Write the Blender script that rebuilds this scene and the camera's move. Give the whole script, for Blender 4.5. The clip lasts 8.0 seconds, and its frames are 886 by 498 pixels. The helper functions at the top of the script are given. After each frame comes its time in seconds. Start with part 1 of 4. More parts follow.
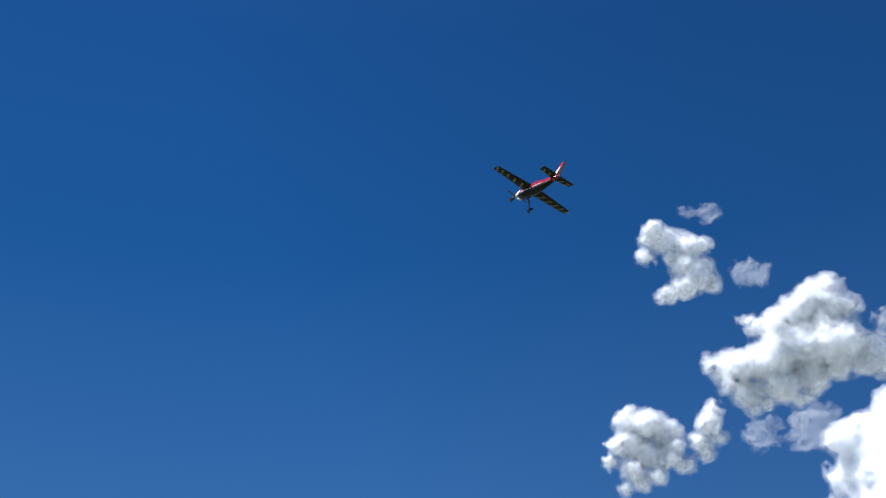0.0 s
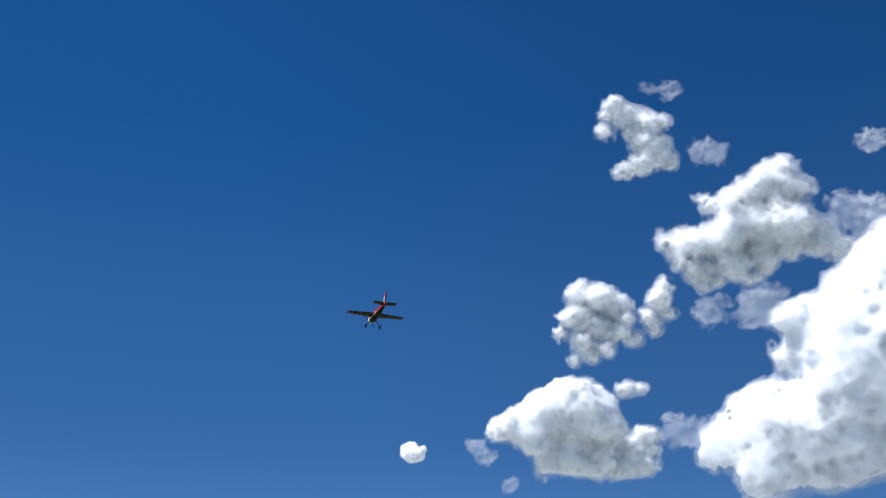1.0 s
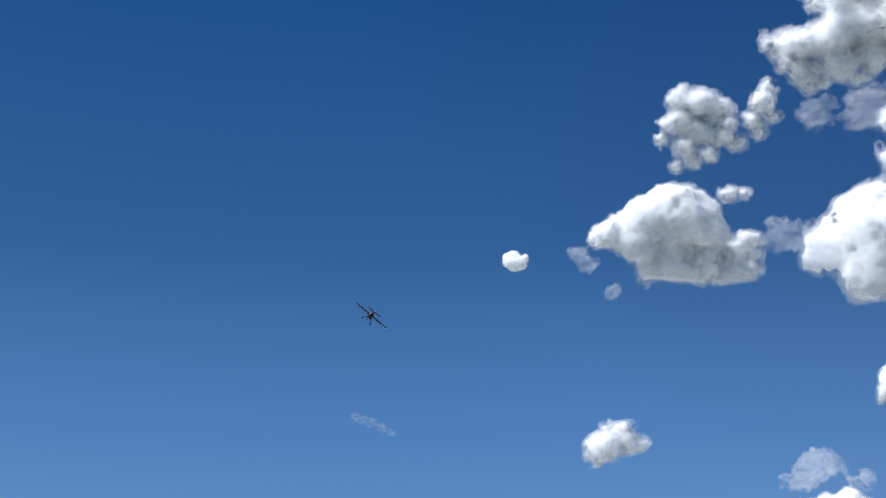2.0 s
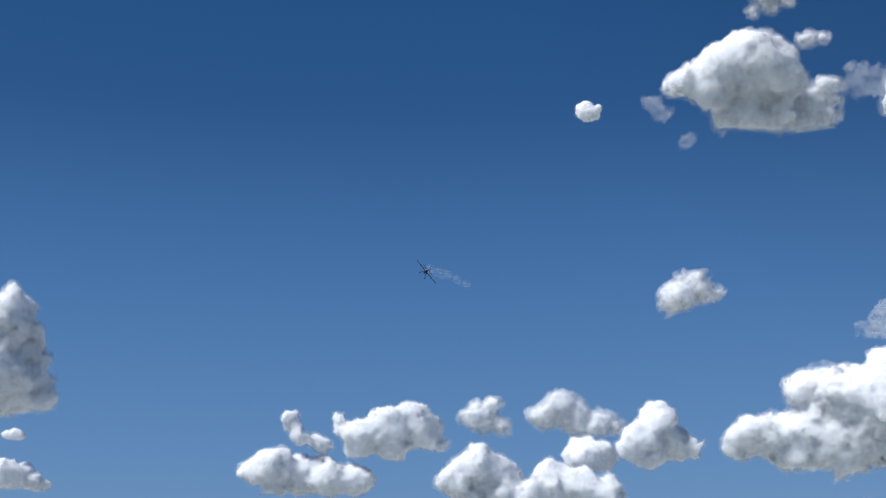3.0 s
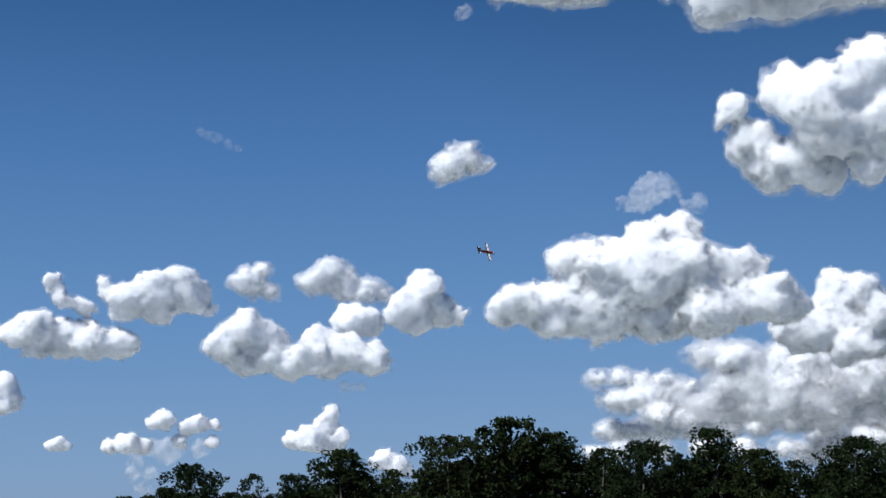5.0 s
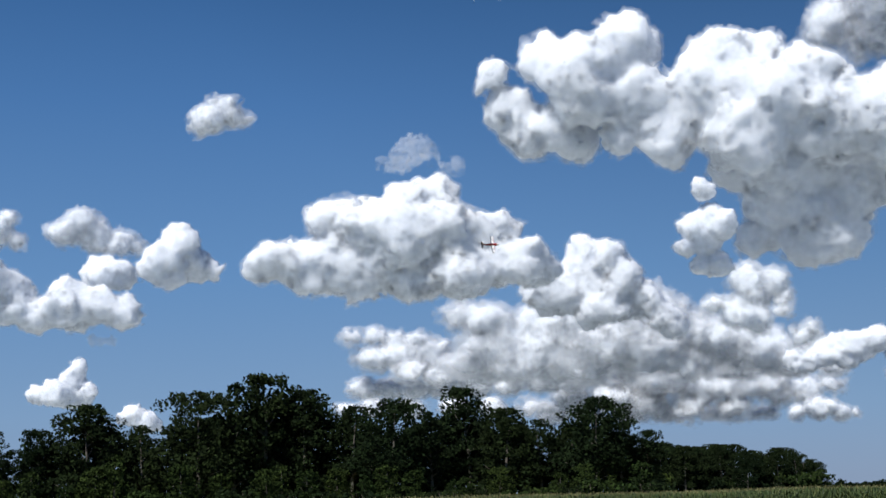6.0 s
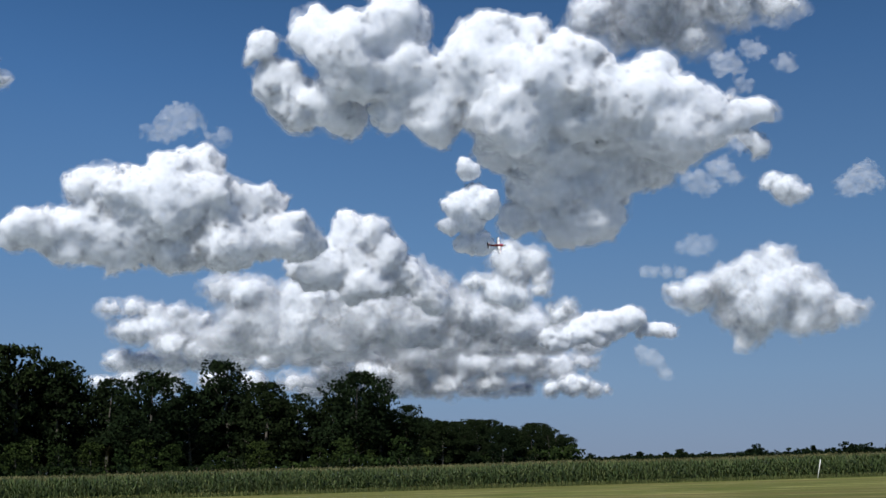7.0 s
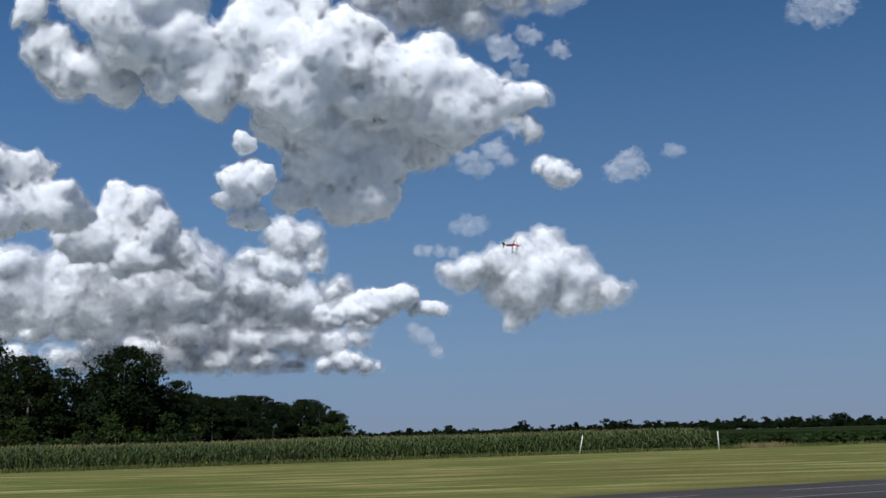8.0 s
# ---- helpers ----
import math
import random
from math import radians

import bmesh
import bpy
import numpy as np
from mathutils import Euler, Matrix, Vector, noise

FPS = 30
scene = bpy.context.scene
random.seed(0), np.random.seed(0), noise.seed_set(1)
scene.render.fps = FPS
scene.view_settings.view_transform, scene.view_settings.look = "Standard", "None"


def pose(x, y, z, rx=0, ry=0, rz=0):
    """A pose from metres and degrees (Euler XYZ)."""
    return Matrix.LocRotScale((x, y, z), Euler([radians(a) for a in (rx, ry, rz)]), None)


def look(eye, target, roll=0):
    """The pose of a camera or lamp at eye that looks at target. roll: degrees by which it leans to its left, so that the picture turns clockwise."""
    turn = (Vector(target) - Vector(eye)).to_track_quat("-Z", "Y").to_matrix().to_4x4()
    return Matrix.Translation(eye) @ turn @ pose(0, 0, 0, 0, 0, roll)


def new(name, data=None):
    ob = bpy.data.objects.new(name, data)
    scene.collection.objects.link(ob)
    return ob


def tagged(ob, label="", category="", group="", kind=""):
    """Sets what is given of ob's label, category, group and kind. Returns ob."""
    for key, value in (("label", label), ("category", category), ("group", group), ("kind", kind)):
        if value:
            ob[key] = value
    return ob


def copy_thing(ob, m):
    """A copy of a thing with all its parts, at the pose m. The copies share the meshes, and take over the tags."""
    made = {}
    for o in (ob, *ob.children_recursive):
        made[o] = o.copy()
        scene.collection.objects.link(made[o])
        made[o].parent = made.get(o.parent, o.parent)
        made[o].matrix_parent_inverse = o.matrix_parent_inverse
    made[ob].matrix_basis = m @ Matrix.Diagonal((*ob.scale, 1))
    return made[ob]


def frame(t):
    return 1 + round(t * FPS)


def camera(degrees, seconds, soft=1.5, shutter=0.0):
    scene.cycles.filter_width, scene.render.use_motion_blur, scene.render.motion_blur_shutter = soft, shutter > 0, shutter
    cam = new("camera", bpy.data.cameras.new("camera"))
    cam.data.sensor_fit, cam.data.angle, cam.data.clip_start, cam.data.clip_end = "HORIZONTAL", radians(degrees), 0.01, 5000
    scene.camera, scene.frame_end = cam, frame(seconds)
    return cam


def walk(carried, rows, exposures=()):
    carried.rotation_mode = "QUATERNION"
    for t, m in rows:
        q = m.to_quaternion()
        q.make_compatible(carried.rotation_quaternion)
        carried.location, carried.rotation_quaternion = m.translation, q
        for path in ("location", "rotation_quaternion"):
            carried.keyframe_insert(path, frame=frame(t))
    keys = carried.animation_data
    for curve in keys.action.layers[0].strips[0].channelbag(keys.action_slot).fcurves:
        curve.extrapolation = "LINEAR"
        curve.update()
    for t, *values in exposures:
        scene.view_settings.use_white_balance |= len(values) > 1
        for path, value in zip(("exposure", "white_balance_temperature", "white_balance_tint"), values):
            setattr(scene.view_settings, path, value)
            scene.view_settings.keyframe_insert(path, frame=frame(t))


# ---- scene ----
EYE = (0.0, 0.0, 1.8)


def aim(yaw, pitch, lean):
    """A pose of the hand-held camera on its one spot: heading to the left of +y, pitch up, lean."""
    return pose(*EYE, 90 + pitch, 0, yaw) @ pose(0, 0, 0, 0, 0, lean)


PATH = [
    (0, 32.85, 37.26, -2.56),
    (0.5, 30.45, 35.20, -2.32),
    (1, 30.94, 31.74, -1.61),
    (1.5, 33.08, 27.75, -0.95),
    (2, 35.80, 23.95, -0.71),
    (2.2, 36.84, 22.62, -0.33),
    (3.3, 39.14, 16.52, -0.75),
    (3.5, 38.58, 15.75, -0.80),
    (4, 36.39, 14.29, -0.86),
    (4.2, 35.43, 13.92, -0.80),
    (5.3, 26.46, 11.50, -1.41),
    (5.5, 24.39, 11.07, -1.37),
    (6, 19.22, 10.21, -1.49),
    (6.5, 14.42, 9.54, -1.52),
    (7, 9.39, 8.91, -1.58),
    (7.5, 4.64, 8.28, -1.62),
    (8, 0.00, 7.69, -1.60),
]
scene.cycles.transparent_max_bounces = 48
cam = camera(35.63, 8.0, soft=1.5)
walk(cam, [(t, aim(y, p, r)) for t, y, p, r in PATH],
     exposures=[(0.0, 0.75), (1.0, 0.62), (1.5, 0.62), (2.2, 0.18), (3.3, 0.0), (4.2, 0.06), (5.5, 0.13), (6.5, -0.03), (8.0, -0.16)])

# ---- daylight ----
SUN_YAW, SUN_UP = 167.0, 48.0
world = bpy.data.worlds.new("sky")
scene.world = world
world.use_nodes = True
wn, wl = world.node_tree.nodes, world.node_tree.links
sky = wn.new("ShaderNodeTexSky")
sky.sky_type = "NISHITA"
sky.sun_disc = False
sky.sun_elevation, sky.sun_rotation = radians(SUN_UP), radians(-SUN_YAW)
sky.altitude, sky.air_density, sky.dust_density, sky.ozone_density = 200, 1.0, 0.2, 2.0
# summer haze: pale and greyish over the horizon, a deep clear blue higher up
facing = wn.new("ShaderNodeTexCoord")
split = wn.new("ShaderNodeSeparateXYZ")
wl.new(facing.outputs["Generated"], split.inputs[0])
air = wn.new("ShaderNodeValToRGB")
AIR = [(0.0, (0.20, 0.29, 0.46)), (0.06, (0.182, 0.315, 0.53)), (0.16, (0.115, 0.258, 0.51)), (0.28, (0.060, 0.175, 0.415)),
       (0.40, (0.021, 0.094, 0.268)), (0.60, (0.002, 0.056, 0.205)), (0.72, (0.002, 0.048, 0.188)), (1.0, (0.02, 0.06, 0.2))]
while len(air.color_ramp.elements) < len(AIR):
    air.color_ramp.elements.new(0.5)
for e, (at, c) in zip(air.color_ramp.elements, AIR):
    e.position, e.color = at, (*c, 1)
wl.new(split.outputs["Z"], air.inputs["Fac"])
dim = wn.new("ShaderNodeVectorMath")
dim.operation = "SCALE"
wl.new(air.outputs["Color"], dim.inputs[0])
# clear air is darkest a quarter of the sky away from the sun
away = wn.new("ShaderNodeVectorMath")
away.operation = "DOT_PRODUCT"
away.inputs[1].default_value = (0.167, 0.724, 0.669)
wl.new(facing.outputs["Generated"], away.inputs[0])
deep = wn.new("ShaderNodeMapRange")
deep.inputs["From Min"].default_value, deep.inputs["From Max"].default_value = 0.74, 0.98
deep.inputs["To Min"].default_value, deep.inputs["To Max"].default_value = 11.6, 8.1
wl.new(away.outputs["Value"], deep.inputs["Value"])
wl.new(deep.outputs["Result"], dim.inputs["Scale"])
tone = wn.new("ShaderNodeMix")
tone.data_type = "RGBA"
tone.inputs[0].default_value = 0.92
wl.new(sky.outputs["Color"], tone.inputs[6])
wl.new(dim.outputs["Vector"], tone.inputs[7])
wl.new(tone.outputs[2], wn["Background"].inputs["Color"])
wn["Background"].inputs["Strength"].default_value = 0.082

sun_data = bpy.data.lights.new("sun", "SUN")
sun_data.energy, sun_data.angle, sun_data.color = 4.65, radians(0.53), (1.0, 0.985, 0.97)
sun = new("sun", sun_data)
sa, su = radians(SUN_YAW), radians(SUN_UP)
sun.matrix_basis = look((-math.sin(sa) * 100, math.cos(sa) * 100, math.tan(su) * 100), (0, 0, 0))


# ---- materials ----
def material(name, colour, rough=0.8, metal=0.0, spec=0.5):
    m = bpy.data.materials.new(name)
    m.use_nodes = True
    p = m.node_tree.nodes["Principled BSDF"]
    p.inputs["Base Color"].default_value = (*colour, 1)
    p.inputs["Roughness"].default_value = rough
    p.inputs["Metallic"].default_value = metal
    p.inputs["Specular IOR Level"].default_value = spec
    return m, m.node_tree.nodes, m.node_tree.links, p


def noise_node(n, l, scale, detail=4.0, rough=0.6, coords="Object", stretch=None):
    tc = n.new("ShaderNodeTexCoord")
    tex = n.new("ShaderNodeTexNoise")
    tex.inputs["Scale"].default_value = scale
    tex.inputs["Detail"].default_value = detail
    tex.inputs["Roughness"].default_value = rough
    if stretch:
        mp = n.new("ShaderNodeMapping")
        mp.inputs["Scale"].default_value = stretch
        l.new(tc.outputs[coords], mp.inputs["Vector"])
        l.new(mp.outputs["Vector"], tex.inputs["Vector"])
    else:
        l.new(tc.outputs[coords], tex.inputs["Vector"])
    return tex.outputs["Fac"]


def ramp(n, l, fac, stops):
    r = n.new("ShaderNodeValToRGB")
    while len(r.color_ramp.elements) < len(stops):
        r.color_ramp.elements.new(0.5)
    for e, (at, c) in zip(r.color_ramp.elements, stops):
        e.position, e.color = at, (*c, 1)
    l.new(fac, r.inputs["Fac"])
    return r.outputs["Color"]


def mixed(n, l, fac, a, b, mode="MIX"):
    m = n.new("ShaderNodeMix")
    m.data_type, m.blend_type = "RGBA", mode
    for sock, v in ((m.inputs[0], fac), (m.inputs[6], a), (m.inputs[7], b)):
        if isinstance(v, (int, float)):
            sock.default_value = v
        elif isinstance(v, tuple):
            sock.default_value = (*v, 1)
        else:
            l.new(v, sock)
    return m.outputs[2]


def bump(n, l, p, height, strength, distance):
    b = n.new("ShaderNodeBump")
    b.inputs["Strength"].default_value, b.inputs["Distance"].default_value = strength, distance
    l.new(height, b.inputs["Height"])
    l.new(b.outputs["Normal"], p.inputs["Normal"])


def surface(name, low, high, scale, rough=0.85, big=None, bumps=None, spec=0.3, stretch=None):
    """A matt surface with grain at one scale, stains at a larger one, and relief."""
    m, n, l, p = material(name, low, rough, 0, spec)
    f = noise_node(n, l, scale, stretch=stretch)
    c = ramp(n, l, f, [(0.3, low), (0.7, high)])
    if big:
        g = noise_node(n, l, big[0], 3)
        c = mixed(n, l, ramp(n, l, g, [(0.4, (0, 0, 0)), (0.65, (1, 1, 1))]), c, big[1])
    l.new(c, p.inputs["Base Color"])
    if bumps:
        bump(n, l, p, f, *bumps)
    return m


def core_material():
    """Dense white droplets: light scatters deep inside before it comes out again."""
    m, n, l, p = material("cloud_core", (0.70, 0.725, 0.765), 1.0, 0, 0.0)
    p.subsurface_method = "RANDOM_WALK"
    p.inputs["Subsurface Weight"].default_value = 1.0
    p.inputs["Subsurface Radius"].default_value = (1.0, 1.0, 1.0)
    p.inputs["Subsurface Scale"].default_value = 55.0
    return m


CLOUD_CORE = core_material()


def veil_material(cover, grain):
    """A loose layer of droplets, unevenly clear: light is partly thrown back, partly let on."""
    m = bpy.data.materials.new("cloud_veil")
    m.use_nodes = True
    n, l = m.node_tree.nodes, m.node_tree.links
    n.remove(n["Principled BSDF"])
    body = n.new("ShaderNodeMixShader")
    body.inputs[0].default_value = 0.38
    for k, kind in enumerate(("ShaderNodeBsdfDiffuse", "ShaderNodeBsdfTranslucent")):
        node = n.new(kind)
        node.inputs["Color"].default_value = (0.925, 0.955, 0.99, 1)
        l.new(node.outputs[0], body.inputs[1 + k])
    r = n.new("ShaderNodeMapRange")
    r.inputs["From Min"].default_value, r.inputs["From Max"].default_value = 0.3, 0.7
    r.inputs["To Min"].default_value, r.inputs["To Max"].default_value = cover * 0.3, min(1.0, cover * 1.7)
    l.new(noise_node(n, l, grain, 5, 0.6), r.inputs["Value"])
    clear = n.new("ShaderNodeBsdfTransparent")
    last = n.new("ShaderNodeMixShader")
    l.new(r.outputs["Result"], last.inputs[0])
    l.new(clear.outputs[0], last.inputs[1])
    l.new(body.outputs[0], last.inputs[2])
    l.new(last.outputs[0], n["Material Output"].inputs["Surface"])
    return m


LAYERS = {}


def layer_material(cover, grain):
    key = (round(cover, 3), round(grain, 2))
    if key not in LAYERS:
        LAYERS[key] = veil_material(*key)
    return LAYERS[key]


# ---- building blocks ----
def link(name, mesh, mat, parent=None, label="", smooth=True):
    ob = new(name, mesh)
    if mat is not None and not mesh.materials:
        mesh.materials.append(mat)
    if smooth and len(mesh.polygons):
        mesh.polygons.foreach_set("use_smooth", np.ones(len(mesh.polygons), bool))
    if parent is not None:
        ob.parent = parent
    if label:
        tagged(ob, label)
    return ob


def part(name, bm, mat, parent=None, label="", smooth=False):
    me = bpy.data.meshes.new(name)
    bm.normal_update()
    bm.to_mesh(me)
    bm.free()
    return link(name, me, mat, parent, label, smooth)


def mesh_of(name, verts, faces):
    me = bpy.data.meshes.new(name)
    me.from_pydata([tuple(v) for v in verts], [], faces)
    return me


def quads_mesh(name, verts, quads):
    """A mesh from arrays of corners and four-cornered faces."""
    me = bpy.data.meshes.new(name)
    nq = len(quads)
    me.vertices.add(len(verts))
    me.vertices.foreach_set("co", np.asarray(verts, np.float32).ravel())
    me.loops.add(nq * 4)
    me.loops.foreach_set("vertex_index", np.asarray(quads, np.int32).ravel())
    me.polygons.add(nq)
    me.polygons.foreach_set("loop_start", np.arange(0, nq * 4, 4, dtype=np.int32))
    me.update(calc_edges=True)
    return me


def root(name, label, category, m, group="", kind=""):
    ob = new(name)
    ob.empty_display_size = 0.2
    ob.matrix_basis = m
    return tagged(ob, label, category, group, kind)


# ---- clouds ----
def lattice_noise(p, rng):
    """Smooth value noise, -1 to 1, at the points p (n, 3)."""
    table = rng.uniform(-1, 1, 4096).astype(np.float32)
    i = np.floor(p).astype(np.int64)
    f = (p - i).astype(np.float32)
    f = f * f * (3 - 2 * f)
    out = np.zeros(len(p), np.float32)
    for a in (0, 1):
        for b in (0, 1):
            for c in (0, 1):
                h = ((i[:, 0] + a) * 73856093 ^ (i[:, 1] + b) * 19349663 ^ (i[:, 2] + c) * 83492791) & 4095
                w = (f[:, 0] if a else 1 - f[:, 0]) * (f[:, 1] if b else 1 - f[:, 1]) * (f[:, 2] if c else 1 - f[:, 2])
                out += w * table[h]
    return out


def grid_noise(dims, step, size, rng):
    """Smooth noise over a whole grid, -1 to 1, with cells of that size."""
    out = None
    counts = [int(d * step / size) + 3 for d in dims]
    out = rng.uniform(-1, 1, counts).astype(np.float32)
    for k in range(3):
        at = np.arange(dims[k]) * step / size
        i = at.astype(int)
        f = at - i
        f = f * f * (3 - 2 * f)
        w = np.zeros((dims[k], counts[k]), np.float32)
        w[np.arange(dims[k]), i] = 1 - f
        w[np.arange(dims[k]), i + 1] += f
        out = np.moveaxis(np.tensordot(w, out, (1, k)), 0, k)
    return out


def surface_net(field, origin, step):
    """The skin where field crosses zero: corners and quads."""
    inside = field > 0
    nx, ny, nz = field.shape
    count = np.zeros((nx - 1, ny - 1, nz - 1), np.int8)
    for a in (0, 1):
        for b in (0, 1):
            for c in (0, 1):
                count += inside[a:nx - 1 + a, b:ny - 1 + b, c:nz - 1 + c]
    active = (count > 0) & (count < 8)
    cells = np.argwhere(active)
    index = np.full(active.shape, -1, np.int32)
    index[active] = np.arange(len(cells))
    total = np.zeros((len(cells), 3), np.float32)
    hits = np.zeros(len(cells), np.float32)
    corner = [(a, b, c) for a in (0, 1) for b in (0, 1) for c in (0, 1)]
    value = {k: field[cells[:, 0] + k[0], cells[:, 1] + k[1], cells[:, 2] + k[2]] for k in corner}
    for k in corner:
        for axis in range(3):
            if k[axis]:
                continue
            k2 = tuple(1 if j == axis else k[j] for j in range(3))
            a, b = value[k], value[k2]
            cross = (a > 0) != (b > 0)
            s = np.where(cross, a / np.where(cross, a - b, 1), 0)
            q = np.tile(np.array(k, np.float32), (len(cells), 1))
            q[:, axis] = s
            total += q * cross[:, None]
            hits += cross
    verts = (cells + total / hits[:, None]) * step + origin
    quads = []
    for axis in range(3):
        u, v = (axis + 1) % 3, (axis + 2) % 3
        lo = [slice(1, -1)] * 3
        lo[axis] = slice(0, -1)
        hi = list(lo)
        hi[axis] = slice(1, None)
        a, b = inside[tuple(lo)], inside[tuple(hi)]
        for flip, hit in ((False, a & ~b), (True, ~a & b)):
            e = np.argwhere(hit)
            if not len(e):
                continue
            e = e + np.array([0 if j == axis else 1 for j in range(3)])
            ring = []
            for du, dv in ((-1, -1), (0, -1), (0, 0), (-1, 0)):
                g = e.copy()
                g[:, u] += du
                g[:, v] += dv
                ring.append(index[g[:, 0], g[:, 1], g[:, 2]])
            q = np.stack(ring[::-1] if flip else ring, 1)
            quads.append(q)
    return verts, np.concatenate(quads)


def islands(verts, quads, least):
    """The separate pieces of a skin, but for crumbs of fewer than `least` quads."""
    mark = np.arange(len(verts))
    while True:
        low = mark[quads].min(1)
        after = mark.copy()
        np.minimum.at(after, quads.ravel(), np.repeat(low, 4))
        after = after[after]
        if (after == mark).all():
            break
        mark = after
    owner = mark[quads[:, 0]]
    names, counts = np.unique(owner, return_counts=True)
    pieces = []
    for k in names[(counts >= least) | (counts == counts.max())]:
        own = quads[owner == k]
        used_verts, index = np.unique(own, return_inverse=True)
        pieces.append((verts[used_verts], index.reshape(own.shape)))
    return pieces


def cloud(name, label, yaw, up, far, cover, base, seed, wide, puffs):
    """A cumulus cloud of billows heaped from puffs (right, up, radius and, where given, depth; metres), facing the eye over `far` metres.
    base: the height at which its underside is cut level; wide: how far its puffs are drawn out sideways.
    A dense core in looser layers; below a cover of 0.75 it is loose layers alone."""
    rng = np.random.default_rng(seed + 11)
    px = far / 2440.0
    thin = cover < 0.75
    torn = 0.75 <= cover <= 0.88
    heap = []
    for x, z, r, *depth in puffs:
        y = rng.uniform(-0.5, 0.5) * r + (depth[0] if depth else 0)
        heap.append((x, y, z, r, 0.4 * r))
        for _ in range(10):
            d = rng.normal(size=3)
            d /= np.linalg.norm(d)
            s = r * rng.uniform(0.2, 0.5)
            reach = (r - s * 0.6) * rng.uniform(0.88, 1.05)
            heap.append((x + d[0] * reach, y + d[1] * reach, z + d[2] * reach, s, 0.3 * s))
    heap = np.array(heap)
    big = float(np.quantile([p[2] for p in puffs], 0.8))
    lo = (heap[:, :3] - heap[:, 3:4] * (wide, 1, 1)).min(0) - big * 0.6
    hi = (heap[:, :3] + heap[:, 3:4] * (wide, 1, 1)).max(0) + big * 0.6
    step = max(1.9 * px, ((hi - lo).prod() / 3.6e6) ** (1 / 3))
    dims = np.ceil((hi - lo) / step).astype(int) + 2
    field = np.full(dims, -big, np.float32)
    grid = np.meshgrid(*[(lo[k] + np.arange(dims[k]) * step).astype(np.float32) for k in range(3)], indexing="ij")
    for k in range(3):
        for size, amp in ((1.3, 0.24), (0.6, 0.15), (0.3, 0.07)) if not thin else ((1.6, 0.45), (0.7, 0.36), (0.35, 0.22)):
            grid[k] = grid[k] + amp * big * grid_noise(dims, step, size * big, rng)
    for x, y, z, r, k in heap:
        pad = r * max(1.3, wide * 1.1) + big * 0.75
        a = [max(0, int((c - pad - lo[j]) / step)) for j, c in enumerate((x, y, z))]
        b = [min(dims[j], int((c + pad - lo[j]) / step) + 2) for j, c in enumerate((x, y, z))]
        cut = (slice(a[0], b[0]), slice(a[1], b[1]), slice(a[2], b[2]))
        gx, gy, gz = (g[cut] for g in grid)
        d = r - np.sqrt(((gx - x) / wide) ** 2 + (gy - y) ** 2 + (gz - z) ** 2)
        box = field[cut]
        h = np.clip(0.5 + 0.5 * (d - box) / k, 0, 1)
        box[...] = box * (1 - h) + d * h + k * h * (1 - h)
    if base is not None:
        gz = (lo[2] + np.arange(dims[2]) * step)[None, None, :] + 0.16 * big * grid_noise(dims, step, big, rng)
        field = np.minimum(field, (gz - base).astype(np.float32) * 0.8 - 0.05 * big)
    smooth = field.copy()
    reach = max(1, int(0.14 * big / step))
    for _ in range(4):
        for k in range(3):
            smooth = (np.roll(smooth, reach, k) + 2 * smooth + np.roll(smooth, -reach, k)) / 4
    slope = np.stack(np.gradient(smooth), -1)
    near = np.abs(field) < big * (0.5 if not thin else 0.9)
    cells = np.argwhere(near)
    pts = cells * step + lo
    rough = np.zeros(len(pts), np.float32)
    size, amp = (big * 0.55, big * 0.12) if not thin else (big * 0.6, big * 0.22)
    while size > step * 1.2:
        turn = np.linalg.qr(rng.normal(size=(3, 3)))[0]
        n = lattice_noise(pts @ turn / size + rng.uniform(0, 50, 3), rng)
        rough += amp * (0.45 - np.abs(n) * 1.5) if not thin else amp * n
        size, amp = size * 0.52, amp * (0.66 if not thin else 0.62)
    loose = field.copy()
    loose[near] += rough * (2.3 if torn else 1.4 if not thin else 2.1)
    field[near] += rough * (1.4 if torn else 1.2)
    for k in range(3):
        edge = [slice(None)] * 3
        for at in (0, -1):
            edge[k] = at
            field[tuple(edge)] = -big
            loose[tuple(edge)] = -big
    ry, ru = radians(yaw), radians(up)
    at = (EYE[0] - math.sin(ry) * math.cos(ru) * far, EYE[1] + math.cos(ry) * math.cos(ru) * far, EYE[2] + math.sin(ru) * far)
    ob = root(name, label, "cloud", pose(*at, up, 0, yaw), "clouds in the sky")
    if thin:
        clear = 1 - (1 - 0.55 * cover) ** (1 / 14)
        shells = [("veil", k * big, clear) for k in (-0.22, -0.13, -0.04, 0.05, 0.14, 0.23, 0.32, 0.41)]
    elif torn:
        shells = [("veil", (0.055 * k - 0.17) * big, 0.04 + 0.015 * k) for k in range(7)] + [("core", 0.18 * big, 1.0)]
    else:
        shells = [("veil", (0.03 * k - 0.05) * big, 0.05 + 0.02 * k) for k in range(4)] + [("core", 0.06 * big, 1.0)]
